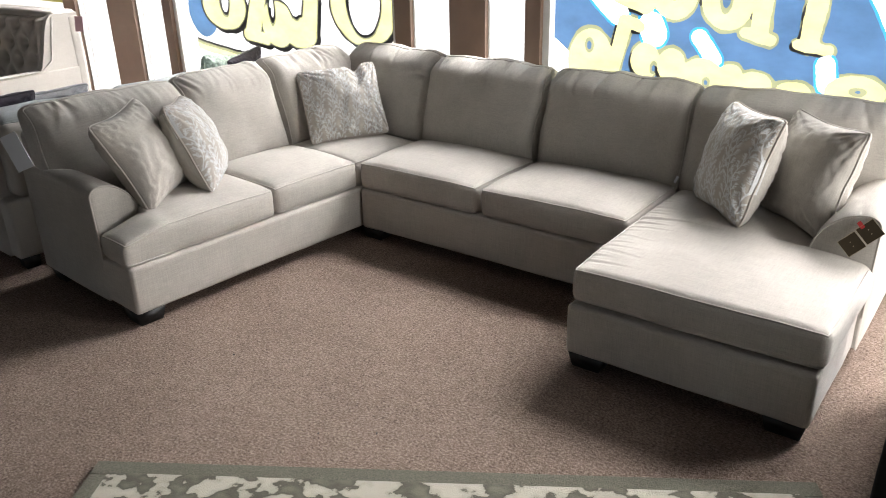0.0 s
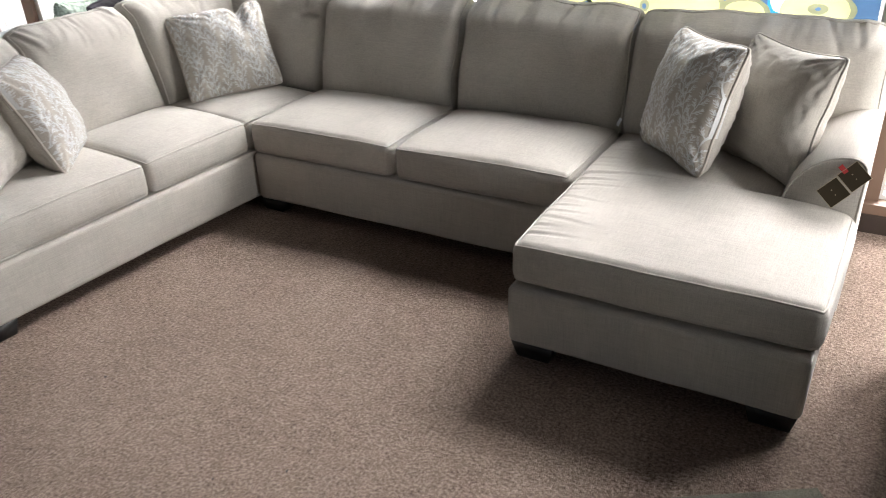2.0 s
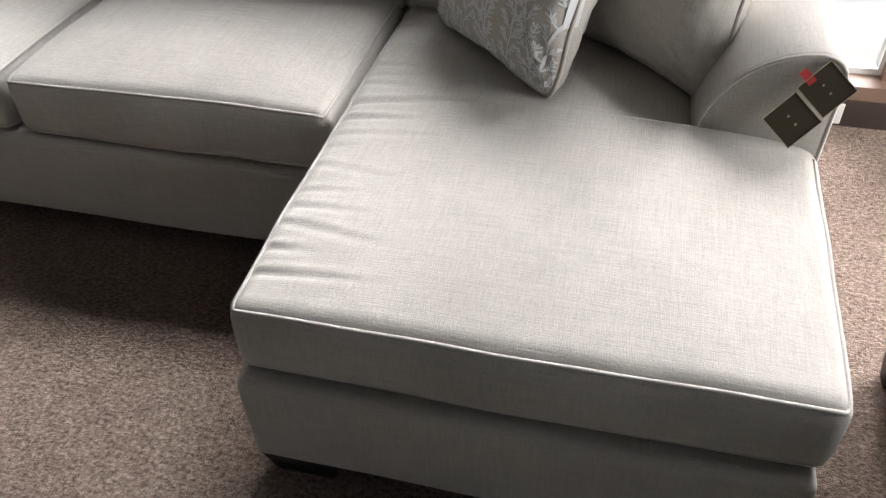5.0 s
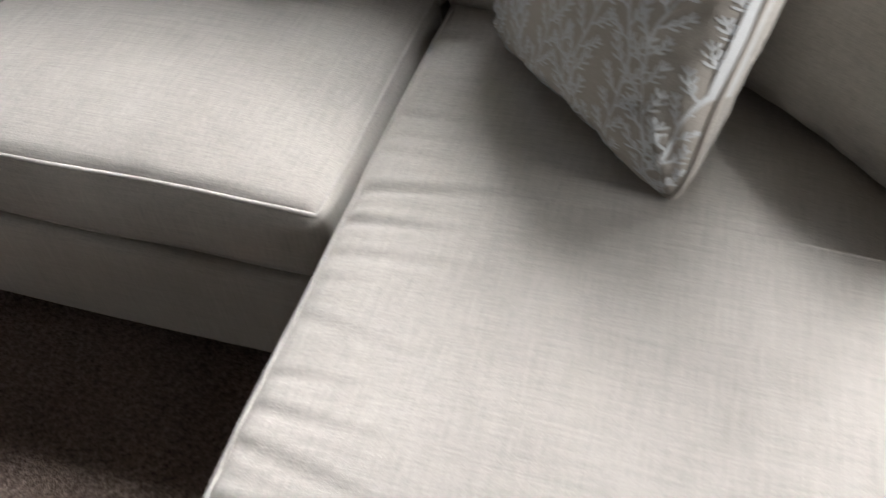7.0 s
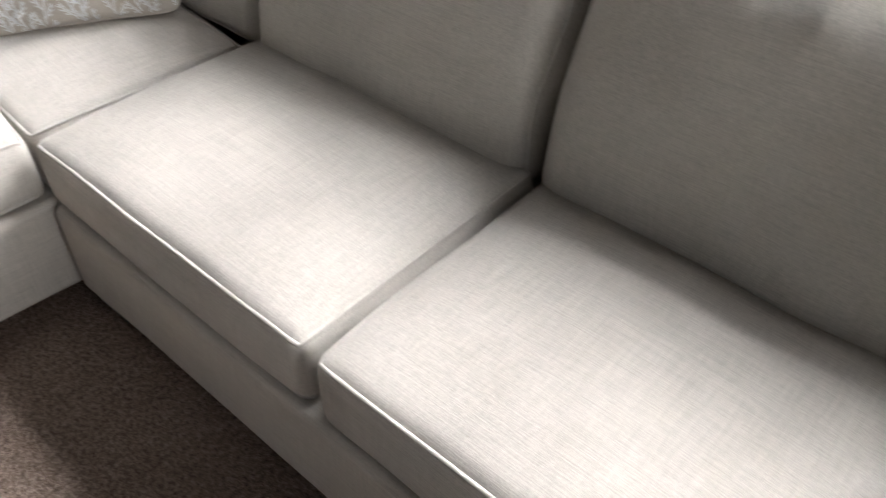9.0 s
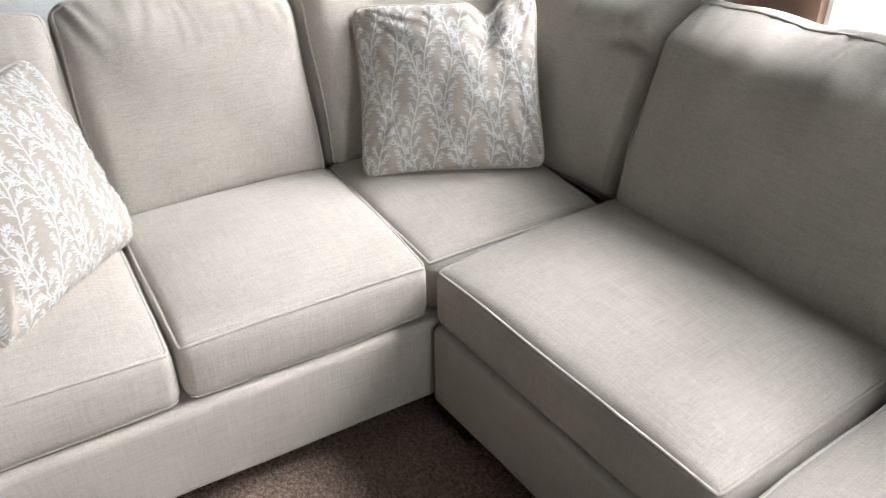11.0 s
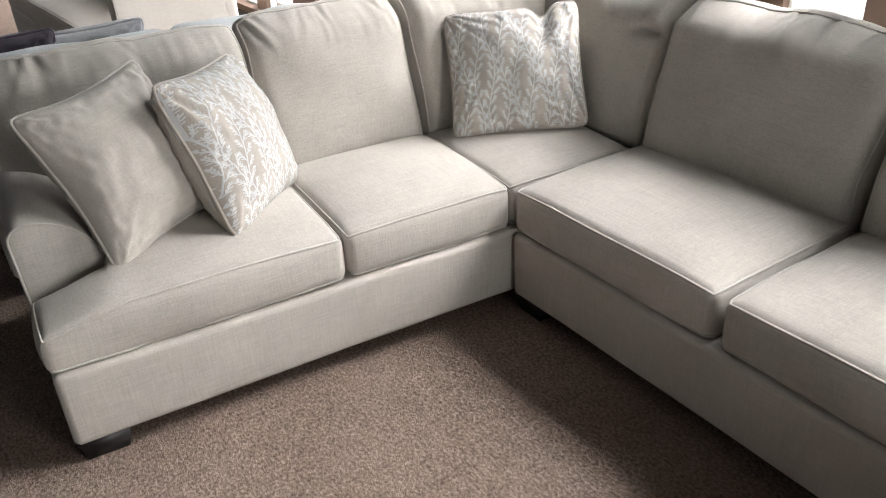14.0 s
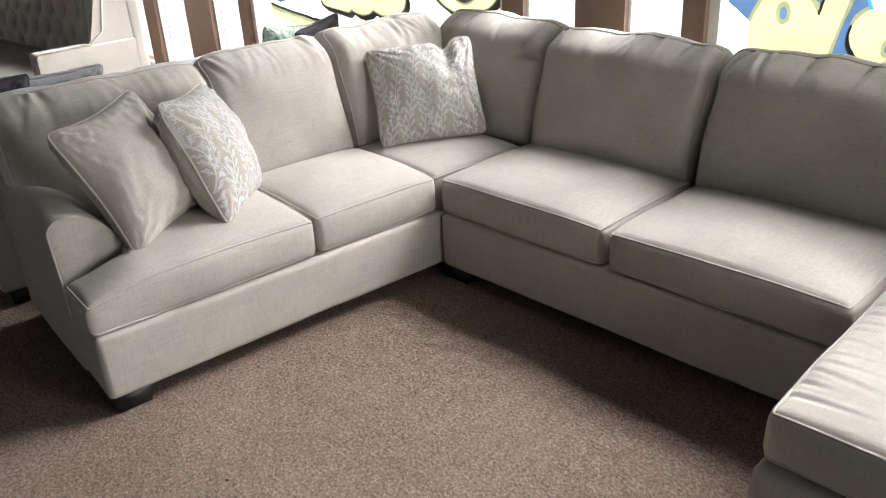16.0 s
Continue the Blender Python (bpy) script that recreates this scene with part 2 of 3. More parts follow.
def puff(size, top=0.0, front=0.0, wrinkle=0.004, seed=0, axis=2, notch=None, pucker=0.0):
    """How a filled cushion swells: crowned along an axis, bellied on the sides, slightly creased."""
    h = [s / 2 for s in size]
    b, c = (axis + 1) % 3, (axis + 2) % 3

    def shape(p):
        v = Vector(p)
        w = [max(0.0, 1 - abs(p[i] / h[i]) ** 2.2) for i in range(3)]
        v[axis] += top * (w[b] * w[c]) ** 0.6 * (1 if p[axis] > 0 else -0.3)
        v[b] += front * w[axis] * w[c] * (1 if p[b] > 0 else -1)
        v[c] += front * w[axis] * w[b] * (1 if p[c] > 0 else -1)
        s = Vector(p) * 5.0 + Vector((seed * 7.3, seed * 3.1, seed * 1.7))
        v += wrinkle * Vector((noise.noise(s), noise.noise(s + Vector((9, 0, 0))), noise.noise(s + Vector((0, 9, 0)))))
        if pucker:
            edge = max(abs(p[b] / h[b]), abs(p[c] / h[c]))
            k = noise.noise(Vector((p[b] * 22 + seed, p[c] * 22, seed)))
            v[axis] += pucker * k * smooth01(0.55, 1.0, edge) * (1 if p[axis] > 0 else -1)
        return notch(v) if notch else v

    return shape


def cushion(name, parent, size, m, r=0.03, axis=2, top=0.03, front=0.012, wrinkle=0.004, seed=0, n=(14, 12, 4), notch=None,
            material=None, welt=None, ends=(1, -1), pucker=0.0, label="", cord=0.0043):
    shape = puff(size, top, front, wrinkle, seed, axis, notch, pucker)
    ob = part(name, moved(soft_box(size, r, n, shape), m), material or LINEN, parent, label)
    for side in ends:
        path = [m @ p for p in welt_path(size, r, axis, side, 26, shape)]
        part("welt", tube(path, cord), welt or WELT, ob)
    return ob


def block(x0, x1, y0, y1, z0, z1, r=0.012, n=(4, 4, 3), wrinkle=0.0, seed=0):
    size = (x1 - x0, y1 - y0, z1 - z0)
    shape = puff(size, 0, 0, wrinkle, seed) if wrinkle else None
    r = min(r, 0.45 * min(size))
    return moved(soft_box(size, r, n, shape), Matrix.Translation(((x0 + x1) / 2, (y0 + y1) / 2, (z0 + z1) / 2)))


def box(x0, x1, y0, y1, z0, z1):
    v = [(x, y, z) for x in (x0, x1) for y in (y0, y1) for z in (z0, z1)]
    f = [(0, 1, 3, 2), (4, 6, 7, 5), (0, 4, 5, 1), (2, 3, 7, 6), (0, 2, 6, 4), (1, 5, 7, 3)]
    return v, f


def leg(x, y, z1, w=0.14, taper=0.80):
    h, k = w / 2, w / 2 * taper
    v = [(x - k, y - k, 0), (x + k, y - k, 0), (x + k, y + k, 0), (x - k, y + k, 0),
         (x - h, y - h, z1), (x + h, y - h, z1), (x + h, y + h, z1), (x - h, y + h, z1)]
    f = [(3, 2, 1, 0), (4, 5, 6, 7), (0, 1, 5, 4), (1, 2, 6, 5), (2, 3, 7, 6), (3, 0, 4, 7)]
    return v, f


def arm_geo(width, depth, z0, spring_in, top, flare=0.012):
    """A rolled sofa arm, front at y = 0 running to y = depth; x = 0 is the outer side."""
    cx = width / 2
    c = 0.045
    prof = [(0.0, z0), (0.0, z0 + 0.15), (-flare * 0.3, (z0 + top) / 2), (-flare * 0.5, top - c)]
    prof += [(c - (c + flare * 0.5) * math.cos(radians(w)), top - c + c * math.sin(radians(w))) for w in (22, 45, 67, 90)]
    prof += [(c + (width - c) * math.sin(radians(w)), spring_in + (top - spring_in) * math.cos(radians(w))) for w in range(9, 91, 9)]
    prof += [(width, spring_in - 0.06), (width - 0.01, z0)]
    rings = []
    for y, inset in ((0.0, 0.016), (0.004, 0.006), (0.014, 0.0), (depth * 0.33, -0.003), (depth * 0.66, -0.003), (depth, 0.0)):
        ring = []
        for x, z in prof:
            d = Vector((x - cx, z - (z0 + top) / 2))
            d = d * (1 - inset / max(d.length, 0.05))
            ring.append((cx + d.x, y, (z0 + top) / 2 + d.y))
        rings.append(ring)
    k = len(prof)
    verts = [v for ring in rings for v in ring]
    faces = []
    for i in range(len(rings) - 1):
        for j in range(k - 1):
            faces.append((i * k + j, i * k + j + 1, (i + 1) * k + j + 1, (i + 1) * k + j))
    faces += [tuple(range(k))[::-1], tuple(range((len(rings) - 1) * k, len(rings) * k))]
    seam = rings[1][1:]
    return (verts, faces), seam


def pillow_point(u, v, side, a, b, t, pinch, dent=None, seed=0):
    ear = 1 - 0.06 * (u * u * v * v) ** 4
    x = a * u * (1 - pinch * (1 - v * v)) * ear
    y = b * v * (1 - pinch * (1 - u * u)) * ear
    full = max(0.0, (1 - u * u) * (1 - v * v))
    z = side * t * full ** 0.46
    z += 0.012 * noise.noise(Vector((u * 1.9 + seed, v * 1.9, side * 4.0))) * min(1, full * 4)
    z += 0.006 * noise.noise(Vector((u * 4.5 + seed, v * 4.5, side * 4.0))) * min(1, full * 6)
    edge = max(abs(u), abs(v))
    gather = noise.noise(Vector((u * 11 + seed, v * 11, side)))
    z += side * 0.009 * gather * smooth01(0.45, 0.85, edge) * smooth01(1.0, 0.93, edge)
    z += 0.008 * noise.noise(Vector((u * 2 + seed * 3, v * 2, 0.7))) * smooth01(0.8, 1.0, edge)
    for cu in (-1, 1):
        for cv in (-1, 1):
            r = math.hypot(u - cu, v - cv)
            if 0.02 < r < 1.0:
                w = math.atan2(v - cv, u - cu)
                z += side * 0.011 * noise.noise(Vector((w * 6.0 + seed * 5, cu * 3.0, cv * 5 + side))) * smooth01(1.0, 0.3, r) * smooth01(0.02, 0.22, r)
    if dent:
        du, depth, width = dent
        k = math.exp(-((u - du) / width) ** 2) * smooth01(0.0, 1.0, v)
        y -= depth * k
        z *= 1 - 0.35 * k
    return Vector((x, y, z))


def throw_pillow(m, size, thick, material, cord, label, pinch=0.085, dent=None, seed=0, printed=None, back=None, name="throw_pillow", group=""):
    """A knife-edged square pillow with a welt; x right, y up, z out of its face."""
    ob = thing(name, label=label, category="pillow", group=group)
    ob.matrix_world = m
    a, b = size[0] / 2, size[1] / 2
    n = 56
    g = [math.sin(math.pi / 2 * (2 * i / n - 1)) for i in range(n + 1)]
    for side, what in ((1, "front_cover"), (-1, "back_cover")):
        verts = [pillow_point(u, v, side, a, b, thick, pinch, dent, seed) for v in g for u in g]
        faces = [(j * (n + 1) + i, j * (n + 1) + i + 1, (j + 1) * (n + 1) + i + 1, (j + 1) * (n + 1) + i) for j in range(n) for i in range(n)]
        if side > 0:
            front = verts
        else:
            faces = [f[::-1] for f in faces]
        part(what, (verts, faces), material if side > 0 or not back else back, ob)
    edge = [(u, -1) for u in g] + [(1, v) for v in g[1:]] + [(u, 1) for u in g[::-1][1:]] + [(-1, v) for v in g[::-1][1:-1]]
    part("welt", tube([pillow_point(u, v, 1, a, b, thick, pinch, dent, seed) for u, v in edge], 0.0058), cord, ob)
    if printed:
        part("coral_print", coral(a, front, g, seed), printed, ob, "white branching coral print")["kind"] = "stuff"
    return ob


def coral(a, cover, g, seed):
    """Branching sprigs that climb the cover, laid on its cloth."""
    rnd = random.Random(seed + 11)
    verts, faces = [], []
    n1 = len(g)

    def surface(u, v):
        i = max(0, min(n1 - 2, int((math.asin(max(-1, min(1, u))) / math.pi + 0.5) * (n1 - 1))))
        j = max(0, min(n1 - 2, int((math.asin(max(-1, min(1, v))) / math.pi + 0.5) * (n1 - 1))))
        s, t = (u - g[i]) / (g[i + 1] - g[i]), (v - g[j]) / (g[j + 1] - g[j])
        p, q, r, o = cover[j * n1 + i], cover[j * n1 + i + 1], cover[(j + 1) * n1 + i + 1], cover[(j + 1) * n1 + i]
        normal = (r - p).cross(o - q).normalized()
        return p * (1 - s) * (1 - t) + q * s * (1 - t) + r * s * t + o * (1 - s) * t + normal * 0.0016

    def stroke(pts, w0, w1):
        pts = [p for p in pts if abs(p[0]) < 0.996 and abs(p[1]) < 0.996]
        if len(pts) < 2:
            return
        k = len(verts)
        n = len(pts)
        for i, (u, v) in enumerate(pts):
            q, s = pts[min(i + 1, n - 1)], pts[max(i - 1, 0)]
            d = Vector((q[0] - s[0], q[1] - s[1])).normalized()
            w = (w0 + (w1 - w0) * i / (n - 1)) / a * (0.55 if i == n - 1 else 1.0)
            for sgn in (-1, 1):
                verts.append(surface(u - sgn * d.y * w, v + sgn * d.x * w))
        faces.extend((k + 2 * i, k + 2 * i + 1, k + 2 * i + 3, k + 2 * i + 2) for i in range(n - 1))

    def curve(u, v, ang, length, bend, n=6):
        pts = [(u, v)]
        for i in range(n):
            ang += bend / n
            u += math.cos(ang) * length / n
            v += math.sin(ang) * length / n
            pts.append((u, v))
        return pts, ang

    def frond(u, v, ang, side, size):
        """A short stalk that curves upwards, with fingers on both sides and one at its tip."""
        stalk, end = curve(u, v, ang, 0.125 * size, -side * 0.5, 6)
        stroke(stalk, 0.0018, 0.0015)
        for q, reach in ((2, 0.048), (4, 0.052), (6, 0.045)):
            at = math.atan2(stalk[q][1] - stalk[q - 1][1], stalk[q][0] - stalk[q - 1][0])
            for way in (-1, 1):
                f, _ = curve(*stalk[q], at + way * rnd.uniform(0.85, 1.0), size * reach, -way * 0.6, 4)
                stroke(f, 0.0014, 0.0018)
        stroke(curve(*stalk[-1], end, 0.045 * size, 0.0, 3)[0], 0.0014, 0.0018)

    for col in range(11):
        u0, phase = -0.98 + col * 0.196, col * 2.3 + seed
        line = [(u0 + 0.06 * math.sin(4.6 * v + phase), v) for v in [-1.1 + 0.025 * i for i in range(88)]]
        stroke(line, 0.0019, 0.0019)
        for k, i in enumerate(range(1 + col % 2 * 2, 85, 3)):
            side = 1 if k % 2 else -1
            u, v = line[i]
            lean = math.atan2(line[i + 1][1] - v, line[i + 1][0] - u)
            frond(u, v, lean + side * rnd.uniform(0.8, 1.05), side, rnd.uniform(0.9, 1.15))
    return verts, faces


def frame_from(tl, tr, bl, out=0.0):
    """The pose of a pillow from three of its corners."""
    tl, tr, bl = Vector(tl), Vector(tr), Vector(bl)
    x = (tr - tl).normalized()
    y = tl - bl
    y = (y - x * y.dot(x)).normalized()
    z = x.cross(y)
    c = (tr + bl) / 2 + z * out
    return Matrix.Translation(c) @ Matrix((x, y, z)).transposed().to_4x4()


# ---- room ----
Y_WALL, Z_TOP, Z_HEAD, Z_SIDE = 1.0, 3.0, 2.5, 1.85
X0, X1, Y0 = -8.0, 4.4, -7.0


def slab(name, geo, material, label, **tags):
    ob = part(name, geo, material, None, label, smooth=False)
    return tagged(ob, kind="structure", category=tags.get("category", name.split("_")[0]))


slab("floor", box(X0, X1, Y0, Y_WALL + 0.2, -0.1, 0.0), CARPET, "brown cut-pile shop carpet with small marks")
slab("ceiling", box(X0, X1, Y0, Y_WALL + 0.2, Z_TOP, Z_TOP + 0.1), CEILING, "plain unseen ceiling, darkened to cut bounced light")
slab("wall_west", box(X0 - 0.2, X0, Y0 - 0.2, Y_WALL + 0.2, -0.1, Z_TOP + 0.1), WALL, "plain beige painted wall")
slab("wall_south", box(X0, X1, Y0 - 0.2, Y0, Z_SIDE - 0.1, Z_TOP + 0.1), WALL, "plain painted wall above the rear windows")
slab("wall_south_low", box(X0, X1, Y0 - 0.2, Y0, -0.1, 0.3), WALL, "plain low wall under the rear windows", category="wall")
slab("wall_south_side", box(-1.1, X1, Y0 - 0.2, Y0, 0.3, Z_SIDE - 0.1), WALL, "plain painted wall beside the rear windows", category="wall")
for x in (X0 + 0.5, -5.0, -3.2, -1.2):
    slab("window_post", box(x - 0.1, x + 0.1, Y0 - 0.15, Y0, 0.3, Z_SIDE - 0.1), POST, "brown painted window post", category="post")
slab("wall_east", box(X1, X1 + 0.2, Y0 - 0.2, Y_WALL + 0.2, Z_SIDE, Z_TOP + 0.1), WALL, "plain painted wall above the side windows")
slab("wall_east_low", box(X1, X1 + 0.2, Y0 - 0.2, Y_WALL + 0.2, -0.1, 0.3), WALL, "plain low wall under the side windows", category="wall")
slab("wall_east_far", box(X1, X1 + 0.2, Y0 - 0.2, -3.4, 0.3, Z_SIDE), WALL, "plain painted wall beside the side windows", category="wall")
for y in (-3.3, -1.9, -0.5, 0.8):
    slab("window_post", box(X1, X1 + 0.15, y - 0.08, y + 0.08, 0.3, Z_SIDE), POST, "brown painted window post", category="post")
slab("wall_north", box(X0, X1, Y_WALL - 0.02, Y_WALL + 0.2, Z_HEAD, Z_TOP), POST, "brown painted header above the shop windows")
slab("sill", box(X0, X1, Y_WALL - 0.05, Y_WALL + 0.2, 0.085, 0.13), POST, "brown painted low window sill", category="sill")
slab("baseboard", box(X0, X1, Y_WALL - 0.06, Y_WALL + 0.2, 0.0, 0.085), BASEBOARD, "dark brown vinyl baseboard", category="baseboard")
slab("ground", box(-80, 80, -80, 80, -0.25, -0.11), PAVING, "pale concrete street outside the windows", category="ground")

POSTS = [(-8.0, -7.4), (-6.3, -6.1), (-4.62, -4.42), (-3.88, -3.48), (-3.06, -2.95), (-0.515, -0.38), (-0.065, 0.205), (0.487, 0.59), (2.60, 2.69), (2.98, 3.25), (4.25, 4.4)]
for a, b in POSTS:
    slab("window_post", box(a, b, Y_WALL - 0.004, Y_WALL + 0.09, 0.13, Z_HEAD), POST, "brown painted window post", category="post")
for k in range(len(POSTS) - 1):
    a, b = POSTS[k][1], POSTS[k + 1][0]
    w = thing("window_%d" % (k + 1), (0, Y_WALL, 0), label="tall shop window in a white frame", category="window", kind="structure")
    white = 0.045 if b - a > 1.5 else 0.012
    for nm, g in (("frame_side", box(a, a + white, 0.03, 0.08, 0.13, Z_HEAD)), ("frame_side", box(b - white, b, 0.03, 0.08, 0.13, Z_HEAD)),
                  ("frame_rail", box(a + white, b - white, 0.03, 0.08, 0.13, 0.15)), ("frame_rail", box(a + white, b - white, 0.03, 0.08, Z_HEAD - 0.04, Z_HEAD))):
        part(nm, g, WHITE, w, smooth=False)
    pane = part("pane", box(a + white, b - white, 0.052, 0.058, 0.15, Z_HEAD - 0.04), GLASS, w, smooth=False)
    pane.visible_shadow = False

# ---- floor rug ----
rug = thing("rug", (0.625, -2.085, 0), 32.4, label="olive and cream floral area rug on the carpet", category="rug")
part("border", joined(block(0, 2.46, -0.07, 0, 0.001, 0.014, 0.003), block(0, 0.07, -1.6, -0.07, 0.001, 0.014, 0.006), block(2.39, 2.46, -1.6, -0.07, 0.001, 0.014, 0.006)), OLIVE, rug)
part("field", block(0.062, 2.398, -1.6, -0.062, 0.001, 0.0145, 0.002), RUG, rug, "cream flowers on an olive ground")

# ---- the sectional: corner sofa with one arm ----
SEAT_Z0, SEAT_Z1, BASE_Z0 = 0.305, 0.452, 0.064


def back_pose(x, y, z, turn, lean):
    """Bottom centre of a back cushion's front face; it leans away from the seat."""
    return pose(x, y, z, 0, 0, turn) @ pose(0, 0, 0, -lean, 0, 0)


def back_cushion(parent, x, y, z, turn, lean, width, height, seed, thick=0.19, swell=0.04, crease=None):
    """A loose back cushion: its front rolls over towards the seam along the top."""
    m = back_pose(x, y, z - 0.03, turn, lean) @ Matrix.Translation((0, thick / 2, height / 2 + 0.01))
    return cushion("back_cushion", parent, (width, thick, height + 0.02), m, r=0.035, axis=1, top=0.0, front=0.006,
                   wrinkle=0.008, seed=seed, n=(84, 3, 34), notch=belly(thick, width, height, swell, seed, crease))


def belly(thick, width, height, swell, seed, crease):
    rnd = random.Random(seed)
    folds = [(rnd.uniform(-0.47, 0.47) * width, rnd.uniform(0.004, 0.012), rnd.uniform(0.07, 0.19), rnd.uniform(-0.6, 0.6)) for _ in range(7)]

    def bend(v):
        u, w = v.x / (width / 2), v.z / (height / 2)
        ahead = smooth01(thick / 2, -thick / 2, v.y)
        k = max(0, 1 - abs(u) ** 2.5) ** 0.6 * max(0, 1 - w * w) ** 0.6
        roll = 0.09 * smooth01(0.5, 1.1, w) ** 1.5 + 0.035 * smooth01(0.82, 1.06, abs(u)) ** 1.5
        # gathers under the top seam
        gather = noise.noise(Vector((v.x * 16 + seed * 3.7, v.z * 3.0, seed))) + 0.6 * noise.noise(Vector((v.x * 33, v.z * 5, seed + 5.0)))
        soft = noise.noise(Vector((v.x * 5, v.z * 5, seed * 2.0)))
        v.y += ahead * (-swell * k * (1.1 - 0.25 * w) + roll + (0.007 * gather + 0.012 * (0.2 - abs(noise.noise(Vector((v.x * 13 + seed, v.z * 4 + 0.6 * gather, seed + 2.0)))))) * smooth01(0.3, 0.9, w) + 0.014 * soft)
        drop = height / 2 - v.z
        for x, deep, length, slant in folds:
            if drop < length:
                d = (v.x - x - slant * drop) / 0.012
                if abs(d) < 3.5:
                    k2 = deep * smooth01(length, 0.01, drop) * ahead
                    v.y += k2 * (math.exp(-d * d) - 0.6 * math.exp(-(d - 1.7) ** 2))
        if crease:
            cu, cw, deep = crease
            d = (w - cw - 0.10 * (u - cu)) / 0.05
            v.y += ahead * deep * math.exp(-d * d) * smooth01(0.32, 0.0, abs(u - cu))
        if v.z > 0:
            v.z += 0.016 * max(0, 1 - u ** 6) + 0.010 * noise.noise(Vector((v.x * 9, seed, 0.5)))
        v.x *= 1 - 0.012 * smooth01(0.6, 1.1, w)
        return v
    return bend


corner = thing("corner_sofa", (0, 0, 0), -4.6, label="greige linen corner sofa with one rolled arm", category="sofa", group="sectional sofa")
part("base", block(-0.93, 0.0, -1.42, 0.90, BASE_Z0, SEAT_Z0 - 0.003, 0.022, (8, 14, 3), 0.004, 3), LINEN, corner)
part("back_frame", block(-0.97, -0.86, -1.40, 0.90, SEAT_Z0, 0.80, 0.04, (3, 10, 6), 0.004, 5), LINEN, corner)
part("back_frame", block(-0.86, -0.02, 0.84, 0.93, SEAT_Z0, 0.80, 0.04, (8, 3, 6), 0.004, 6), LINEN, corner)
ARM_IN, ARM_FRONT = -1.185, -0.235


def ear(v):
    """The seat wraps round the front of the arm."""
    y = v.y - 0.9975
    if y < ARM_IN:
        x = v.x - 0.315
        f = (x + 0.61) / 0.60
        v.x = ARM_FRONT + f * (-0.01 - ARM_FRONT) + 0.315
        v.z -= 0.035 * smooth01(-0.07, 0.07, v.z) * smooth01(ARM_IN, ARM_IN - 0.22, y)
    return v


cushion("seat_cushion", corner, (0.60, 0.845, SEAT_Z1 - SEAT_Z0), Matrix.Translation((-0.315, -0.9975, (SEAT_Z0 + SEAT_Z1) / 2)), r=0.030, top=0.045, front=0.012, seed=21, n=(12, 22, 4), notch=ear)
cushion("seat_cushion", corner, (0.60, 0.585, SEAT_Z1 - SEAT_Z0), Matrix.Translation((-0.315, -0.275, (SEAT_Z0 + SEAT_Z1) / 2)), r=0.030, top=0.045, front=0.012, seed=22)
cushion("seat_cushion", corner, (0.60, 0.53, SEAT_Z1 - SEAT_Z0), Matrix.Translation((-0.335, 0.285, (SEAT_Z0 + SEAT_Z1) / 2 - 0.008)), r=0.030, top=0.035, front=0.012, seed=23)
back_cushion(corner, -0.60, -0.99, 0.455, 90, 17, 0.83, 0.525, 31)
back_cushion(corner, -0.60, -0.275, 0.455, 90, 17, 0.60, 0.535, 32)
back_cushion(corner, -0.60, 0.37, 0.455, 90, 17, 0.66, 0.545, 33)
back_cushion(corner, -0.415, 0.555, 0.455, 2.6, 16, 0.735, 0.545, 34, crease=(0.75, 0.42, 0.03))
g, seam = arm_geo(0.235, 0.70, BASE_Z0, 0.42, 0.64)
am = pose(ARM_FRONT - 0.01, -1.42, 0, 0, 0, 90)
arm = part("arm", moved((g[0], g[1]), am), LINEN, corner, "rolled arm")
part("welt", tube([am @ Vector(p) for p in seam], 0.0045, closed=False), WELT, arm)
for x, y in ((-0.075, -1.345), (-0.84, -1.345), (-0.27, -0.08), (-0.86, 0.8)):
    part("leg", leg(x, y, BASE_Z0 + 0.006), BLACK, corner)

# ---- armless loveseat ----
love = thing("armless_loveseat", (0.82, 0, 0), 0, label="greige linen armless two-seat sofa section", category="sofa", group="sectional sofa")
part("base", block(-0.812, 0.822, 0.0, 0.90, BASE_Z0, SEAT_Z0 - 0.004, 0.022, (14, 6, 3), 0.004, 7), LINEN, love)
part("back_frame", block(-0.82, 0.838, 0.82, 0.93, SEAT_Z0, 0.86, 0.04, (10, 3, 6), 0.004, 8), LINEN, love)
for k in (0, 1):
    cx = -0.418 + 0.823 * k
    cushion("seat_cushion", love, (0.806, 0.60, SEAT_Z1 - SEAT_Z0), Matrix.Translation((cx + 0.010 * k, 0.313, (SEAT_Z0 + SEAT_Z1) / 2)), r=0.030, top=0.045, front=0.012, seed=41 + k, n=(16, 12, 4))
    back_cushion(love, cx - 0.006 + 0.014 * k, 0.56, 0.455, 0, 16, 0.80 + 0.03 * k, 0.53, 43 + k)
for x, y in ((-0.75, 0.08), (0.75, 0.08), (-0.75, 0.8), (0.75, 0.8)):
    part("leg", leg(x, y, BASE_Z0 + 0.006), BLACK, love)

# ---- chaise ----
chaise = thing("chaise_lounge", (2.15, 0, 0), 0, label="greige linen chaise with one rolled arm", category="sofa", group="sectional sofa")
part("base", block(-0.493, 0.47, -0.578, 0.90, BASE_Z0, SEAT_Z0 - 0.015, 0.024, (10, 12, 3), 0.004, 9), LINEN, chaise)
part("back_frame", block(-0.492, 0.47, 0.82, 0.93, SEAT_Z0, 0.86, 0.04, (8, 3, 6), 0.004, 10), LINEN, chaise)


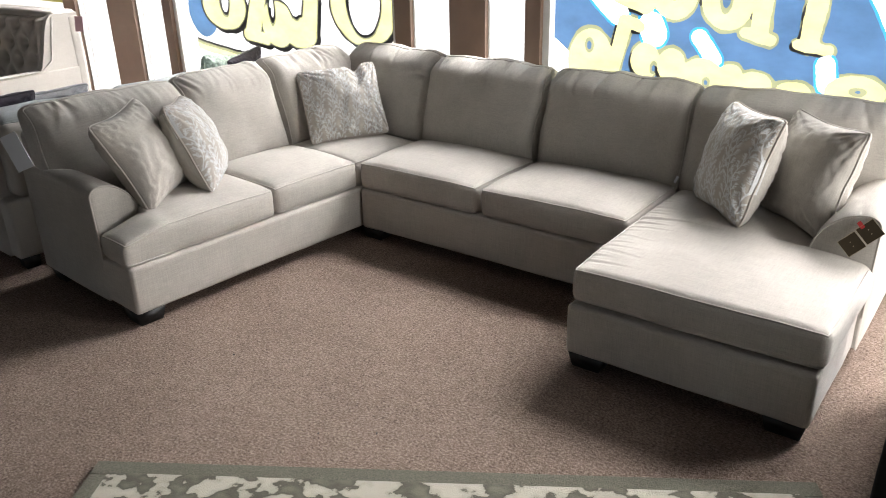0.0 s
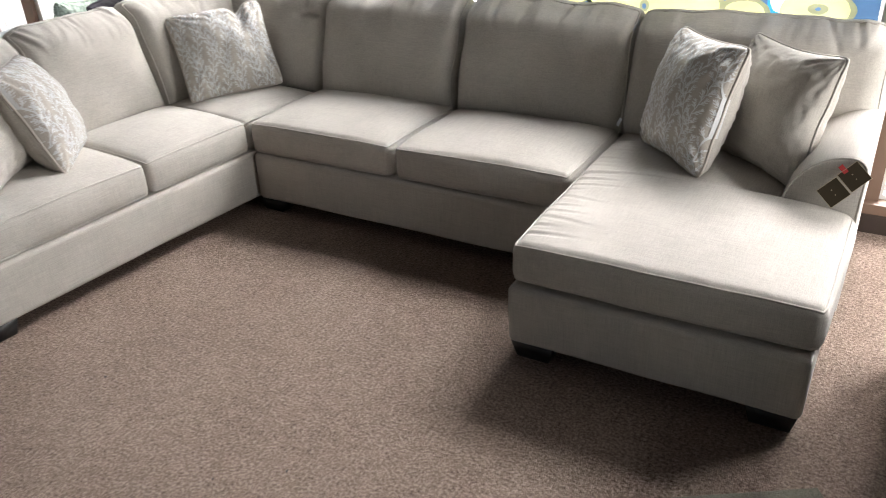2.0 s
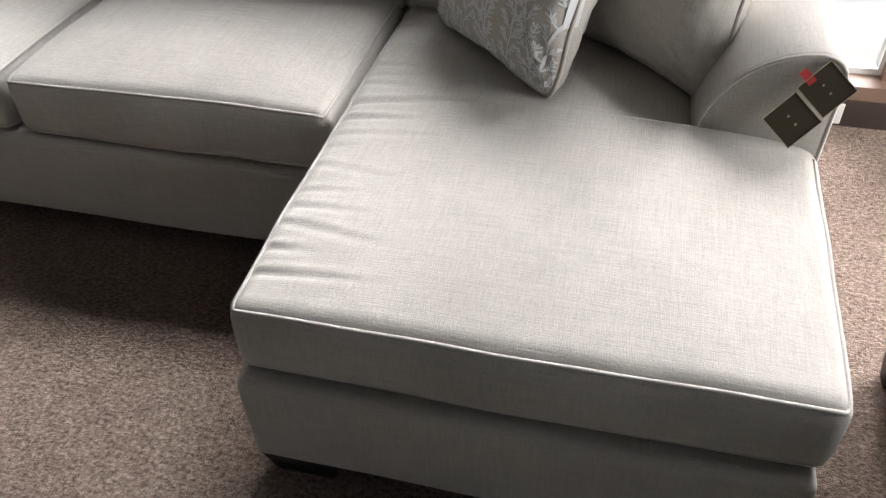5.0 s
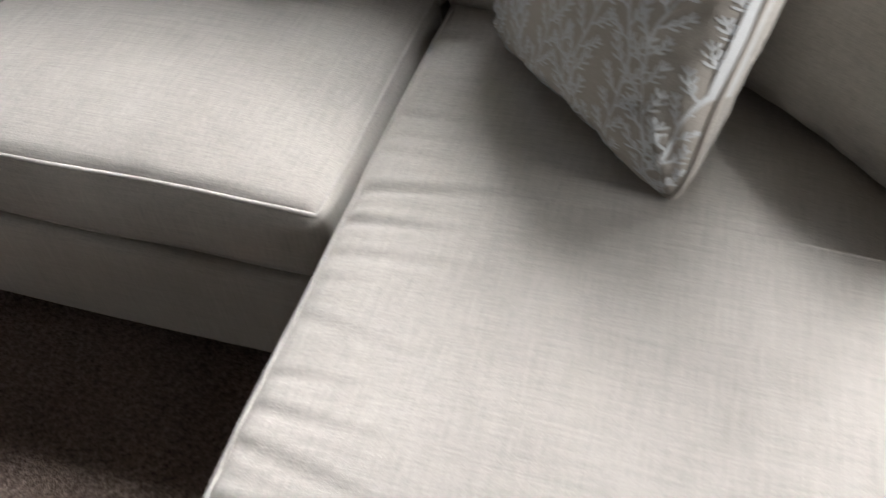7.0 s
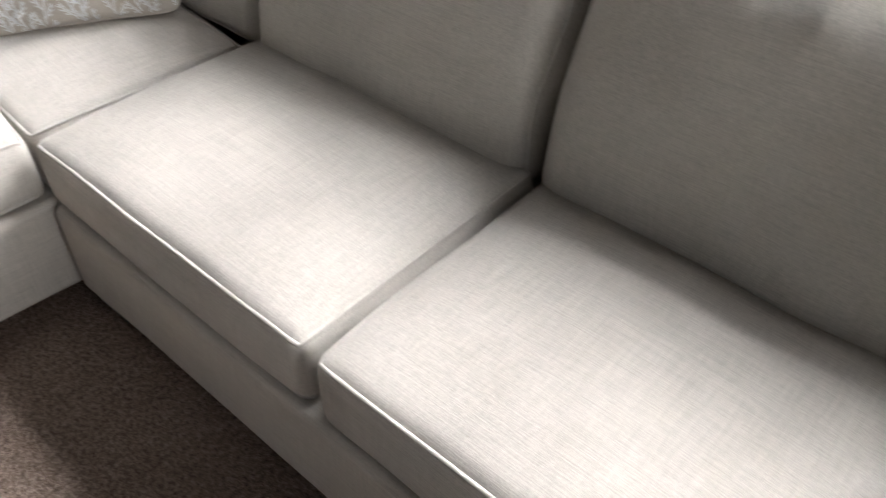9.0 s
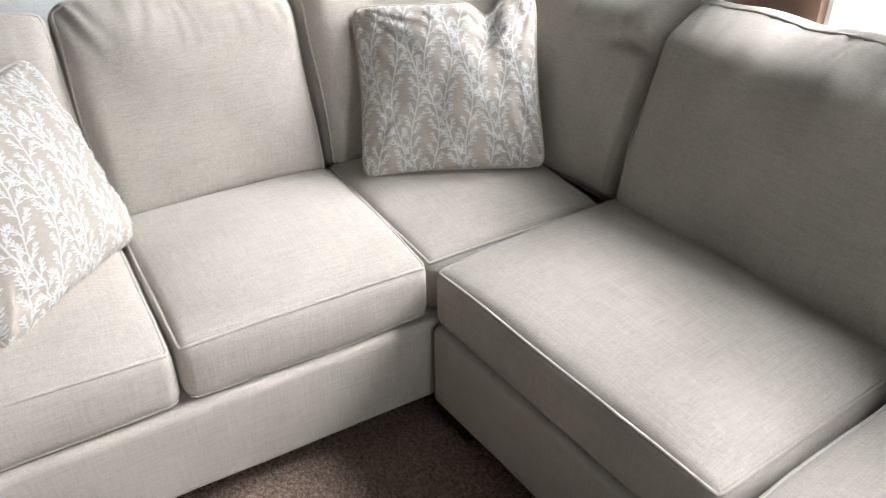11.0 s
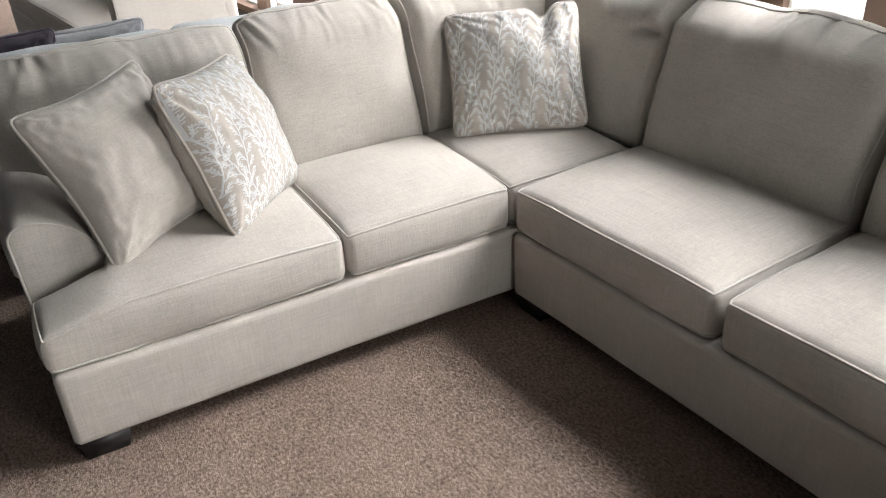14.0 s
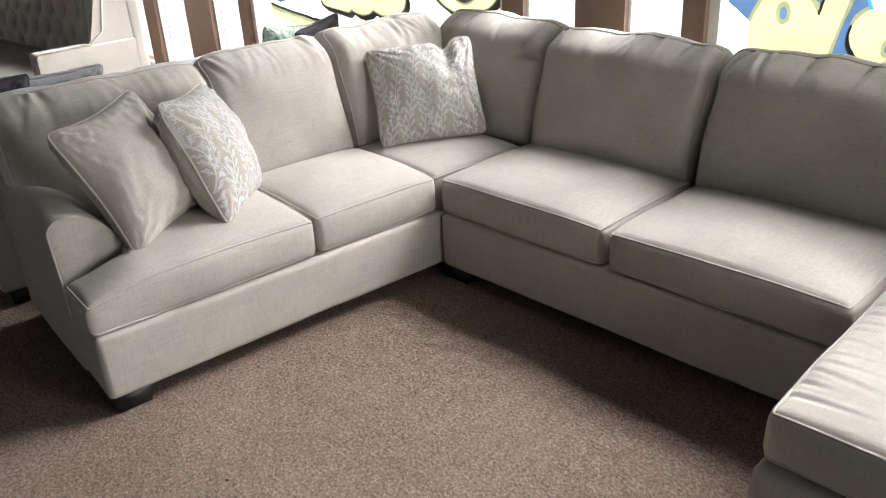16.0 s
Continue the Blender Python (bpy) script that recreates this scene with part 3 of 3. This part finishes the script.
crease_rnd = random.Random(5)
CREASES = [(-0.50 + 0.062 * i + crease_rnd.uniform(-0.02, 0.02), crease_rnd.uniform(0.0015, 0.0055), crease_rnd.uniform(0.10, 0.30), crease_rnd.uniform(-0.25, 0.05)) for i in range(16)]


def arm_notch(v):
    """The seat is narrower where the arm stands."""
    y = v.y + 0.035
    if y > 0.10:
        f = (v.x + 0.49) / 0.975
        v.x = -0.49 + f * 0.745
    edge = v.x + 0.49
    if v.z > 0 and edge < 0.4:
        for y, deep, length, slant in CREASES:
            d = (v.y - y - slant * edge) / 0.009
            if abs(d) < 3:
                v.z -= deep * math.exp(-d * d) * smooth01(length, 0.03, edge) * smooth01(0.0, 0.03, edge)
                v.z += 0.6 * deep * math.exp(-(d - 1.6) ** 2) * smooth01(length, 0.03, edge) * smooth01(0.0, 0.03, edge)
    return v


cushion("seat_cushion", chaise, (0.975, 1.17, SEAT_Z1 - SEAT_Z0), Matrix.Translation((-0.004, 0.035, (SEAT_Z0 + SEAT_Z1) / 2 - 0.01)), r=0.034, top=0.038, front=0.014, seed=51, n=(30, 190, 4), notch=arm_notch)
back_cushion(chaise, -0.012, 0.56, 0.455, 0, 16, 0.98, 0.525, 52)
g, seam = arm_geo(0.25, 0.80, BASE_Z0, 0.42, 0.655)
am = Matrix.Translation((0.487, 0.095, 0)) @ Matrix.Diagonal((-1, 1, 1, 1))
arm = part("arm", moved((g[0], [f[::-1] for f in g[1]]), am), LINEN, chaise, "rolled arm")
part("welt", tube([am @ Vector(p) for p in seam], 0.0045, closed=False), WELT, arm)
for x, y in ((-0.405, -0.495), (0.385, -0.495), (-0.42, 0.8), (0.41, 0.8)):
    part("leg", leg(x, y, BASE_Z0 + 0.006, 0.15), BLACK, chaise)

# ---- throw pillows ----
CORAL_LABEL = "beige throw pillow with white coral print"
PLAIN_LABEL = "plain greige linen throw pillow"
throw_pillow(frame_from((-0.669, 0.215, 0.855), (-0.391, 0.624, 0.885), (-0.47, 0.11, 0.46)), (0.50, 0.47), 0.10, CORD, CORD, CORAL_LABEL + " in the corner", dent=(0.45, 0.045, 0.14), pinch=0.06, seed=1, printed=PRINT, group="throw pillows")
throw_pillow(frame_from((-0.379, -0.936, 0.915), (-0.719, -0.598, 0.87), (-0.21, -0.843, 0.48)), (0.50, 0.49), 0.13, CORD, CORD, CORAL_LABEL + " leaning beside another", seed=2, printed=PRINT, back=LINEN, group="throw pillows")
throw_pillow(frame_from((-0.44, -1.285, 0.89), (-0.658, -0.898, 0.925), (-0.251, -1.177, 0.465)), (0.465, 0.50), 0.13, LINEN, WELT, PLAIN_LABEL + " against the sofa arm", seed=3, pinch=0.12, group="throw pillows")
throw_pillow(frame_from((1.904, 0.582, 0.915), (2.219, 0.234, 0.939), (1.758, 0.512, 0.455)), (0.50, 0.50), 0.125, CORD, CORD, CORAL_LABEL + " on the chaise", seed=4, printed=PRINT, back=LINEN, group="throw pillows")
throw_pillow(frame_from((2.13, 0.68, 0.885), (2.507, 0.316, 0.904), (2.075, 0.56, 0.445)), (0.52, 0.50), 0.125, LINEN, WELT, PLAIN_LABEL + " against the chaise arm", seed=5, pinch=0.115, group="throw pillows")

# ---- window paint ----
B_BOWLS = [(0.9, 0.93, 0.143, 0.192), (1.23, 0.97, 0.082, 0.097), (1.38, 0.96, 0.079, 0.09), (1.55, 0.92, 0.109, 0.094), (1.7, 0.91, 0.073, 0.087), (1.83, 0.9, 0.084, 0.069), (2.02, 0.89, 0.085, 0.045), (2.3, 0.91, 0.134, 0.086), (1.37, 1.32, 0.122, 0.119), (1.65, 1.33, 0.136, 0.168)]
B_HOLES = [(0.89, 1.03, 0.029, 0.044), (1.28, 0.94, 0.023, 0.037), (1.37, 1.33, 0.027, 0.033), (1.64, 1.32, 0.034, 0.081), (2.31, 0.92, 0.044, 0.024), (1.58, 0.89, 0.024, 0.027)]
B_STEMS = [(1.1, 1.17, 1.03, 0.87, 0.041), (1.09, 1.18, 1.18, 1.15, 0.032), (1.06, 1.32, 1.21, 1.27, 0.053), (1.83, 1.39, 1.82, 1.16, 0.045), (1.75, 1.16, 1.88, 1.13, 0.028), (2.08, 1.4, 2.06, 1.13, 0.047), (2.01, 1.12, 2.15, 1.1, 0.026)]
B_GLEAMS = [(1.52, 1.12, 1.61, 1.01, 0.041), (1.25, 1.16, 1.27, 1.12, 0.074), (2.15, 1.03, 2.17, 0.94, 0.044), (2.32, 1.37, 2.43, 1.18, 0.028), (0.9, 1.35, 1.05, 1.22, 0.064)]
A_BOWLS = [(-2.31, 1.08, 0.263, 0.183), (-1.71, 0.98, 0.175, 0.175), (-1.47, 0.93, 0.18, 0.115), (-0.83, 1.17, 0.312, 0.291)]
A_HOLES = [(-2.3, 1.13, 0.062, 0.121), (-1.76, 1.1, 0.037, 0.116), (-1.5, 1.12, 0.054, 0.096), (-0.83, 1.19, 0.161, 0.245)]
A_STEMS = [(-1.88, 1.21, -1.99, 0.91, 0.084), (-2.06, 0.88, -1.85, 0.86, 0.05), (-1.33, 1.23, -1.37, 0.95, 0.077)]


def bowl(x, z, e):
    k = math.hypot((x - e[0]) / e[2], (z - e[1]) / e[3])
    return (k - 1) * min(e[2], e[3])


def stem(x, z, c):
    dx, dz = c[2] - c[0], c[3] - c[1]
    t = max(0, min(1, ((x - c[0]) * dx + (z - c[1]) * dz) / (dx * dx + dz * dz)))
    return math.hypot(x - c[0] - t * dx, z - c[1] - t * dz) - c[4]


def letters(x, z, bowls, holes, stems):
    d = min([bowl(x, z, e) for e in bowls] + [stem(x, z, c) for c in stems])
    return max(d, -min(bowl(x, z, e) for e in holes))


def paint_b(x, z):
    x, z = x + 0.006 * noise.noise(Vector((x * 9, z * 9, 0))), z + 0.006 * noise.noise(Vector((x * 9, z * 9, 5)))
    d = letters(x, z, B_BOWLS, B_HOLES, B_STEMS)
    if d < 0:
        return "yellow"
    g = min(stem(x, z, c) for c in B_GLEAMS)
    if g < 0 or (x < 0.76 and z < 1.06 - (x - 0.66) * 0.8):
        return "white"
    shade = letters(x + 0.014, z + 0.012, B_BOWLS, B_HOLES, B_STEMS)
    if shade < 0 and noise.noise(Vector((x * 4, z * 4, 2))) > 0.05:
        return "black"
    if g < 0.013:
        return "cyan"
    return "olive" if d < 0.014 + 0.008 * noise.noise(Vector((x * 12, z * 12, 1))) else "blue"


def paint_a(x, z):
    x, z = x + 0.006 * noise.noise(Vector((x * 9, z * 9, 0))), z + 0.006 * noise.noise(Vector((x * 9, z * 9, 5)))
    d = letters(x, z, A_BOWLS, A_HOLES, A_STEMS)
    if d < 0:
        return "yellow" if d < -0.02 else "olive" if d > -0.008 else "yellow"
    shade = letters(x - 0.03, z + 0.028, A_BOWLS, A_HOLES, A_STEMS)
    if min(d - 0.012, shade) < 0:
        return "black"
    if bowl(x, z, (-2.58, 1.04, 0.182, 0.215)) < 0:
        return "blue"
    sweep = z - (0.80 - 0.16 * (x + 2.68) + 0.08 * (x + 2.68) ** 2)
    if -2.7 < x < -1.95:
        if abs(sweep) < 0.008:
            return "black"
        if -0.075 < sweep < 0:
            return "olive" if sweep > -0.03 else "yellow"
    return None


PAINTS = {"yellow": P_YELLOW, "olive": P_OLIVE, "blue": P_BLUE, "black": P_DARK, "cyan": P_CYAN, "white": P_WHITE}


def painted(parent, x0, x1, z0, z1, pick, step=0.0055, rest=None):
    """Brush work on the inside of a pane, colour by colour."""
    nx, nz = int((x1 - x0) / step), int((z1 - z0) / step)
    cells, colour, at, links = {}, {}, {}, {}
    for i in range(nx):
        for j in range(nz):
            c = pick(x0 + (i + 0.5) * step, z0 + (j + 0.5) * step)
            colour[(i, j)] = c
            if c:
                cells.setdefault(c, []).append((i, j))
    # smooth the brush edges
    for i in range(1, nx):
        for j in range(1, nz):
            for other, edge in (((i - 1, j), ((i, j), (i, j + 1))), ((i, j - 1), ((i, j), (i + 1, j)))):
                if colour[(i, j)] != colour[other]:
                    links.setdefault(edge[0], []).append(edge[1])
                    links.setdefault(edge[1], []).append(edge[0])
    at = {k: k for k in links}
    for _ in range(4):
        at = {k: tuple(0.4 * at[k][n] + 0.6 * sum(at[q][n] for q in links[k]) / len(links[k]) for n in (0, 1))
              if 0 < k[0] < nx and 0 < k[1] < nz else k for k in links}
    for c, list_ in cells.items():
        index, verts, faces = {}, [], []
        for i, j in list_:
            quad = []
            for a, b in ((i, j), (i + 1, j), (i + 1, j + 1), (i, j + 1)):
                if (a, b) not in index:
                    index[(a, b)] = len(verts)
                    px, pz = at.get((a, b), (a, b))
                    verts.append((x0 + px * step, 0.046, z0 + pz * step))
                quad.append(index[(a, b)])
            faces.append(tuple(quad))
        if c == rest:
            xe, k = x0 + nx * step, len(verts)
            zt, zb = z0 + nz * step, z0
            verts += [(x0, 0.046, 0.45), (xe, 0.046, 0.45), (xe, 0.046, zb), (x0, 0.046, zb), (x0, 0.046, zt), (xe, 0.046, zt), (xe, 0.046, 1.5), (x0, 0.046, 1.5)]
            faces += [(k, k + 1, k + 2, k + 3), (k + 4, k + 5, k + 6, k + 7)]
        part(c + "_paint", (verts, faces), PAINTS[c], parent, c + " paint brushed on the glass", smooth=False)["kind"] = "stuff"


painted(bpy.data.objects["window_5"], -2.90, -0.565, 0.66, 1.46, paint_a)
painted(bpy.data.objects["window_8"], 0.66, 2.545, 0.72, 1.46, paint_b, rest="blue")

part("yellow_paint", box(-6.05, -4.66, 0.044, 0.047, 0.99, 1.6), P_YELLOW, bpy.data.objects["window_3"], "yellow paint brushed on the glass", smooth=False)

# ---- chaise tag, wall outlet, paper ----
law_label = thing("sewn_label", (1.652, 0.545, 0.50), -20, label="small white sewn label between the seat sections", category="label")
part("sheet", moved(box(-0.007, 0.007, -0.0008, 0.0008, -0.015, 0.022), pose(0, 0, 0, -14, 18, 0)), PAPER, law_label, smooth=False)

tag = thing("price_tag", (2.545, 0.088, 0.565), label="dark brown folded card tag hanging from the arm", category="tag")
tag.matrix_world = pose(2.582, 0.055, 0.572, -28, 0, 0)
for k, (cx, cz) in enumerate(((0.024, 0.031), (-0.026, -0.030))):
    c = pose(cx, -0.004 * k, cz, 0, 42, 0)
    card = part("card", moved(box(-0.037, 0.037, -0.001, 0.001, -0.037, 0.037), c), TAG_BROWN, tag, smooth=False)
    for g in (box(-0.037, 0.037, -0.0022, -0.0012, 0.0355, 0.037), box(-0.037, 0.037, -0.0022, -0.0012, -0.037, -0.0355), box(0.0355, 0.037, -0.0022, -0.0012, -0.0355, 0.0355), box(-0.037, -0.0355, -0.0022, -0.0012, -0.0355, 0.0355)):
        part("gold_edge", moved(g, c), GOLD, card, smooth=False)
    for i in range(2):
        part("dot", moved(box(-0.012 + 0.02 * i, -0.008 + 0.02 * i, -0.0022, -0.0012, -0.002, 0.002), c), GOLD, card, smooth=False)
part("red_tab", moved(box(-0.012, 0.018, -0.003, -0.001, -0.008, 0.008), pose(-0.015, 0.001, 0.052, 0, 42, 0)), RED, tag, "red paper tab", smooth=False)

outlet = thing("wall_outlet", (2.83, Y_WALL - 0.062, 0.045), label="white plastic wall outlet plate on the baseboard", category="outlet")
part("plate", block(-0.058, 0.058, -0.008, 0.0, -0.034, 0.034, 0.004), STEEL, outlet)
ring = [(0.021 * math.cos(w * math.pi / 10) + 0.005, -0.008, 0.021 * math.sin(w * math.pi / 10)) for w in range(20)]
part("socket_ring", tube(ring, 0.003), STEEL, outlet)
part("slot", box(-0.004, 0.002, -0.0092, -0.0078, -0.008, 0.008), BLACK, outlet, smooth=False)
part("slot", box(0.010, 0.015, -0.0092, -0.0078, -0.006, 0.006), BLACK, outlet, smooth=False)
part("screw", moved(block(-0.003, 0.003, -0.0095, -0.0075, -0.003, 0.003, 0.001, (1, 1, 1)), Matrix.Translation((-0.035, 0, 0))), BLACK, outlet)

# ---- dark armchair at the side ----
chair = thing("dark_armchair", (3.2, -0.46, 0), 2, label="black leather low armchair on tapered legs", category="armchair")
part("body", block(-0.345, 0.36, -0.46, 0.44, 0.09, 0.44, 0.03, (6, 8, 5), 0.006, 61), DARK_LEATHER, chair)
cushion("seat_cushion", chair, (0.66, 0.84, 0.10), Matrix.Translation((0.02, -0.01, 0.475)), r=0.03, top=0.02, seed=62, material=DARK_LEATHER, welt=DARK_LEATHER)
for x, y in ((-0.30, -0.40), (0.30, -0.40), (-0.30, 0.40), (0.30, 0.40)):
    part("leg", leg(x, y, 0.1, 0.065, 0.6), BLACK, chair)

# ---- blue-grey sofa standing back to back ----
grey = thing("grey_sofa", (-1.42, -0.26, 0), -4.6, label="blue-grey chenille sofa facing away, with loose back cushions", category="sofa")
part("base", block(-0.62, 0.30, -1.12, 1.06, 0.07, 0.40, 0.02, (6, 12, 4), 0.005, 71), SHELL, grey)
part("back_frame", block(0.16, 0.31, -1.06, 1.06, 0.40, 0.80, 0.05, (4, 12, 5), 0.005, 72), SHELL, grey)
for k in range(3):
    m = pose(0.12, -0.70 + 0.70 * k, (0.59, 0.59, 0.575)[k], 0, 0, -90) @ pose(0, 0, 0, -14, 0, 0)
    cushion("back_cushion", grey, (0.70, 0.20, 0.50), m, r=0.05, axis=1, top=0.03, wrinkle=0.012, seed=73 + k, material=BLUE_GREY, welt=BLUE_GREY, n=(14, 3, 10), cord=0.006)
    cushion("seat_cushion", grey, (0.62, 0.70, 0.14), Matrix.Translation((-0.31, -0.70 + 0.70 * k, 0.46)), r=0.03, seed=76 + k, material=BLUE_GREY, welt=BLUE_GREY)
for side in (-1, 1):
    gm, seam = arm_geo(0.20, 0.80, 0.07, 0.45, 0.66)
    am = pose(-0.60, side * 1.13, 0, 0, 0, -90) @ Matrix.Diagonal((1 if side > 0 else -1, 1, 1, 1))
    part("arm", moved((gm[0], gm[1]), am), SHELL, grey, "rolled arm")
for x, y in ((-0.55, -1.05), (0.24, -1.05), (-0.55, 1.0), (0.24, 1.0)):
    part("leg", leg(x, y, 0.076, 0.09), BLACK, grey)
paper = thing("care_label", (-0.84, -1.45, 0.75), 20, label="white paper care label hanging on the sofa back", category="label")
part("sheet", moved(box(-0.055, 0.055, -0.001, 0.001, -0.09, 0.09), pose(0, 0, 0, 0, -22, 0)), PAPER, paper, smooth=False)


def loose(x, y, z, turn, lean, size, thick, material, label, seed, roll=0):
    m = pose(x, y, z, 0, 0, turn) @ pose(0, 0, 0, 90 - lean, 0, 0) @ pose(0, 0, 0, 0, 0, roll)
    return throw_pillow(m, size, thick, material, material, label, seed=seed, group="pillows on the grey sofa")


loose(-1.60, -0.90, 0.68, -92, 28, (0.50, 0.44), 0.09, GREY_CLOTH, "grey woven throw pillow on the blue-grey sofa", 81)
loose(-1.55, -1.22, 0.70, -88, 25, (0.46, 0.44), 0.09, PURPLE, "dark purple throw pillow on the blue-grey sofa", 82)
loose(-1.90, 0.60, 0.66, -95, 20, (0.36, 0.32), 0.08, TEAL_PRINT, "green and white printed throw pillow", 83, 8)
loose(-1.86, 0.80, 0.655, -85, 20, (0.34, 0.32), 0.08, PURPLE, "dark throw pillow with a raised corner", 84, -12)

# ---- tufted settee by the windows ----
settee = thing("tufted_settee", (-3.22, 0, 0), 4, label="taupe button-tufted wingback settee with linen sides", category="settee")


def tufted(w, h, nx, nz, deep):
    """A padded panel in the x-z plane facing -y, drawn in by buttons in staggered rows."""
    buttons = [((-0.5 + (i + 0.5 * (j % 2) + 0.25) / nx) * w, (j + 0.5) / nz * h) for j in range(nz) for i in range(nx)]
    verts, faces = [], []
    gx, gz = nx * 10, nz * 9
    for j in range(gz + 1):
        for i in range(gx + 1):
            x, z = (i / gx - 0.5) * w, j / gz * h
            d = min(math.hypot(x - a, z - b) for a, b in buttons)
            fold = min(abs(x - a) + 0.25 * abs(z - b) for a, b in buttons)
            y = -deep * (1 - math.exp(-(d / 0.045) ** 2)) - 0.4 * deep * (1 - math.exp(-(fold / 0.02) ** 2))
            e = min(i, gx - i, j, gz - j)
            verts.append((x, y * min(1, e / 3) - 0.07 * smooth01(w / 2 - 0.2, w / 2, abs(x)), z))
    faces = [(j * (gx + 1) + i, j * (gx + 1) + i + 1, (j + 1) * (gx + 1) + i + 1, (j + 1) * (gx + 1) + i) for j in range(gz) for i in range(gx)]
    return verts, faces, [b for b in buttons if abs(b[0]) < w / 2 - 0.2]


SW = 2.2
part("base", block(-SW, 0.0, -0.58, 0.34, 0.10, 0.32, 0.02, (10, 6, 3), 0.004, 91), SHELL, settee)
part("back_shell", block(-SW, 0.0, 0.24, 0.36, 0.30, 1.06, 0.04, (10, 3, 8), 0.004, 92), SHELL, settee)
tv, tf, buttons = tufted(SW - 0.05, 0.58, 11, 4, 0.075)
tm = pose(-SW / 2, 0.12, 0.47, -7, 0, 0)
pad = part("tufted_back", moved((tv, tf), tm), TUFT, settee, "taupe velvet, button-tufted")
for bx, bz in buttons:
    part("button", moved(block(bx - 0.011, bx + 0.011, -0.008, 0.004, bz - 0.011, bz + 0.011, 0.005, (1, 1, 1)), tm), TUFT, pad)
part("top_roll", block(-SW + 0.04, -0.04, 0.15, 0.36, 1.015, 1.085, 0.034, (10, 3, 2), 0.004, 93), TUFT, settee)
cushion("seat_cushion", settee, (SW - 0.22, 0.76, 0.15), Matrix.Translation((-SW / 2, -0.22, 0.40)), r=0.03, seed=94, material=TUFT, welt=TUFT, n=(18, 10, 3))
for x0 in (-SW, -0.10):
    arm = part("arm", block(x0, x0 + 0.10, -0.42, 0.30, 0.10, 0.665, 0.025, (3, 8, 6), 0.003, 95), SHELL, settee, "oatmeal linen arm panel")
    wing = [(-0.10, 0.62), (-0.04, 0.68), (0.0, 0.80), (0.04, 0.94), (0.075, 1.03), (0.11, 1.065), (0.34, 1.065), (0.34, 0.62)]
    vs = [(x, y, z) for x in ((x0 + 0.005, x0 + 0.045) if x0 < -1 else (x0 + 0.055, x0 + 0.095)) for y, z in wing]
    k = len(wing)
    fs = [tuple(range(k)), tuple(range(2 * k - 1, k - 1, -1))] + [(i, i + k, (i + 1) % k + k, (i + 1) % k) for i in range(k)]
    part("wing", (vs, fs), SHELL, settee, "upright wing of the back", smooth=False)
    part("welt", tube([(x0 + 0.10, -0.41, 0.12), (x0 + 0.10, -0.41, 0.64), (x0 + 0.10, -0.38, 0.66), (x0 + 0.10, -0.05, 0.66), (x0 + 0.10, 0.05, 0.73), (x0 + 0.10, 0.12, 1.05)], 0.005, closed=False), SHELL, arm)
for x, y in ((-SW + 0.06, -0.34), (-0.06, -0.34), (-SW + 0.06, 0.28), (-0.06, 0.28)):
    part("leg", leg(x, y, 0.11, 0.06, 0.6), BLACK, settee)
ticket = thing("sale_ticket", (-4.50, 0.03, 0.80), 6, label="white printed ticket pinned to the tufted back", category="ticket")
part("sheet", box(-0.05, 0.05, -0.002, 0.0, -0.075, 0.075), PAPER, ticket, smooth=False)
for i in range(4):
    part("print_line", box(-0.035, 0.035 - 0.008 * (i % 2), -0.0035, -0.0022, 0.035 - 0.022 * i, 0.043 - 0.022 * i), GREY_CLOTH, ticket, smooth=False)
pinkt = thing("pink_ticket", (-3.17, 0.30, 0.98), 60, label="pink paper ticket on the settee corner", category="ticket")
part("sheet", moved(box(-0.03, 0.03, -0.001, 0.001, -0.06, 0.06), pose(0, 0, 0, 8, 6, 0)), PINK, pinkt, smooth=False)

# ---- tub outside ----
tub = thing("storage_tub", (3.2, 2.75, -0.11), 0, label="blue-grey ribbed plastic tub on the pavement outside", category="tub")
TUB = plain("blue_grey_plastic", (0.20, 0.27, 0.33), 0.3, 0.1)
LIP = plain("pale_plastic", (0.62, 0.66, 0.70), 0.3, 0.05)
part("body", block(-0.28, 0.28, -0.2, 0.2, 0.0, 0.50, 0.03, (6, 4, 6), 0.004, 99), TUB, tub)
for z in (0.20, 0.33, 0.46):
    part("rib", block(-0.295, 0.295, -0.215, 0.215, z, z + 0.022, 0.01, (4, 4, 2)), LIP, tub)

# ---- specks on the carpet ----
for x, y, w in ((0.434, -1.32, 0.005), (1.322, -1.389, 0.005), (1.144, -1.514, 0.004)):
    speck = tagged(part("lint_speck", moved(soft_box((2 * w, w, 0.006), 0.0028, (2, 2, 1), puff((2 * w, w, 0.006), 0.001, 0, 0.002, x)), pose(x, y, 0.003, 0, 0, 90 * x)), BASEBOARD),
                   "small dark lint speck on the brown carpet", "lint", "specks on the carpet")
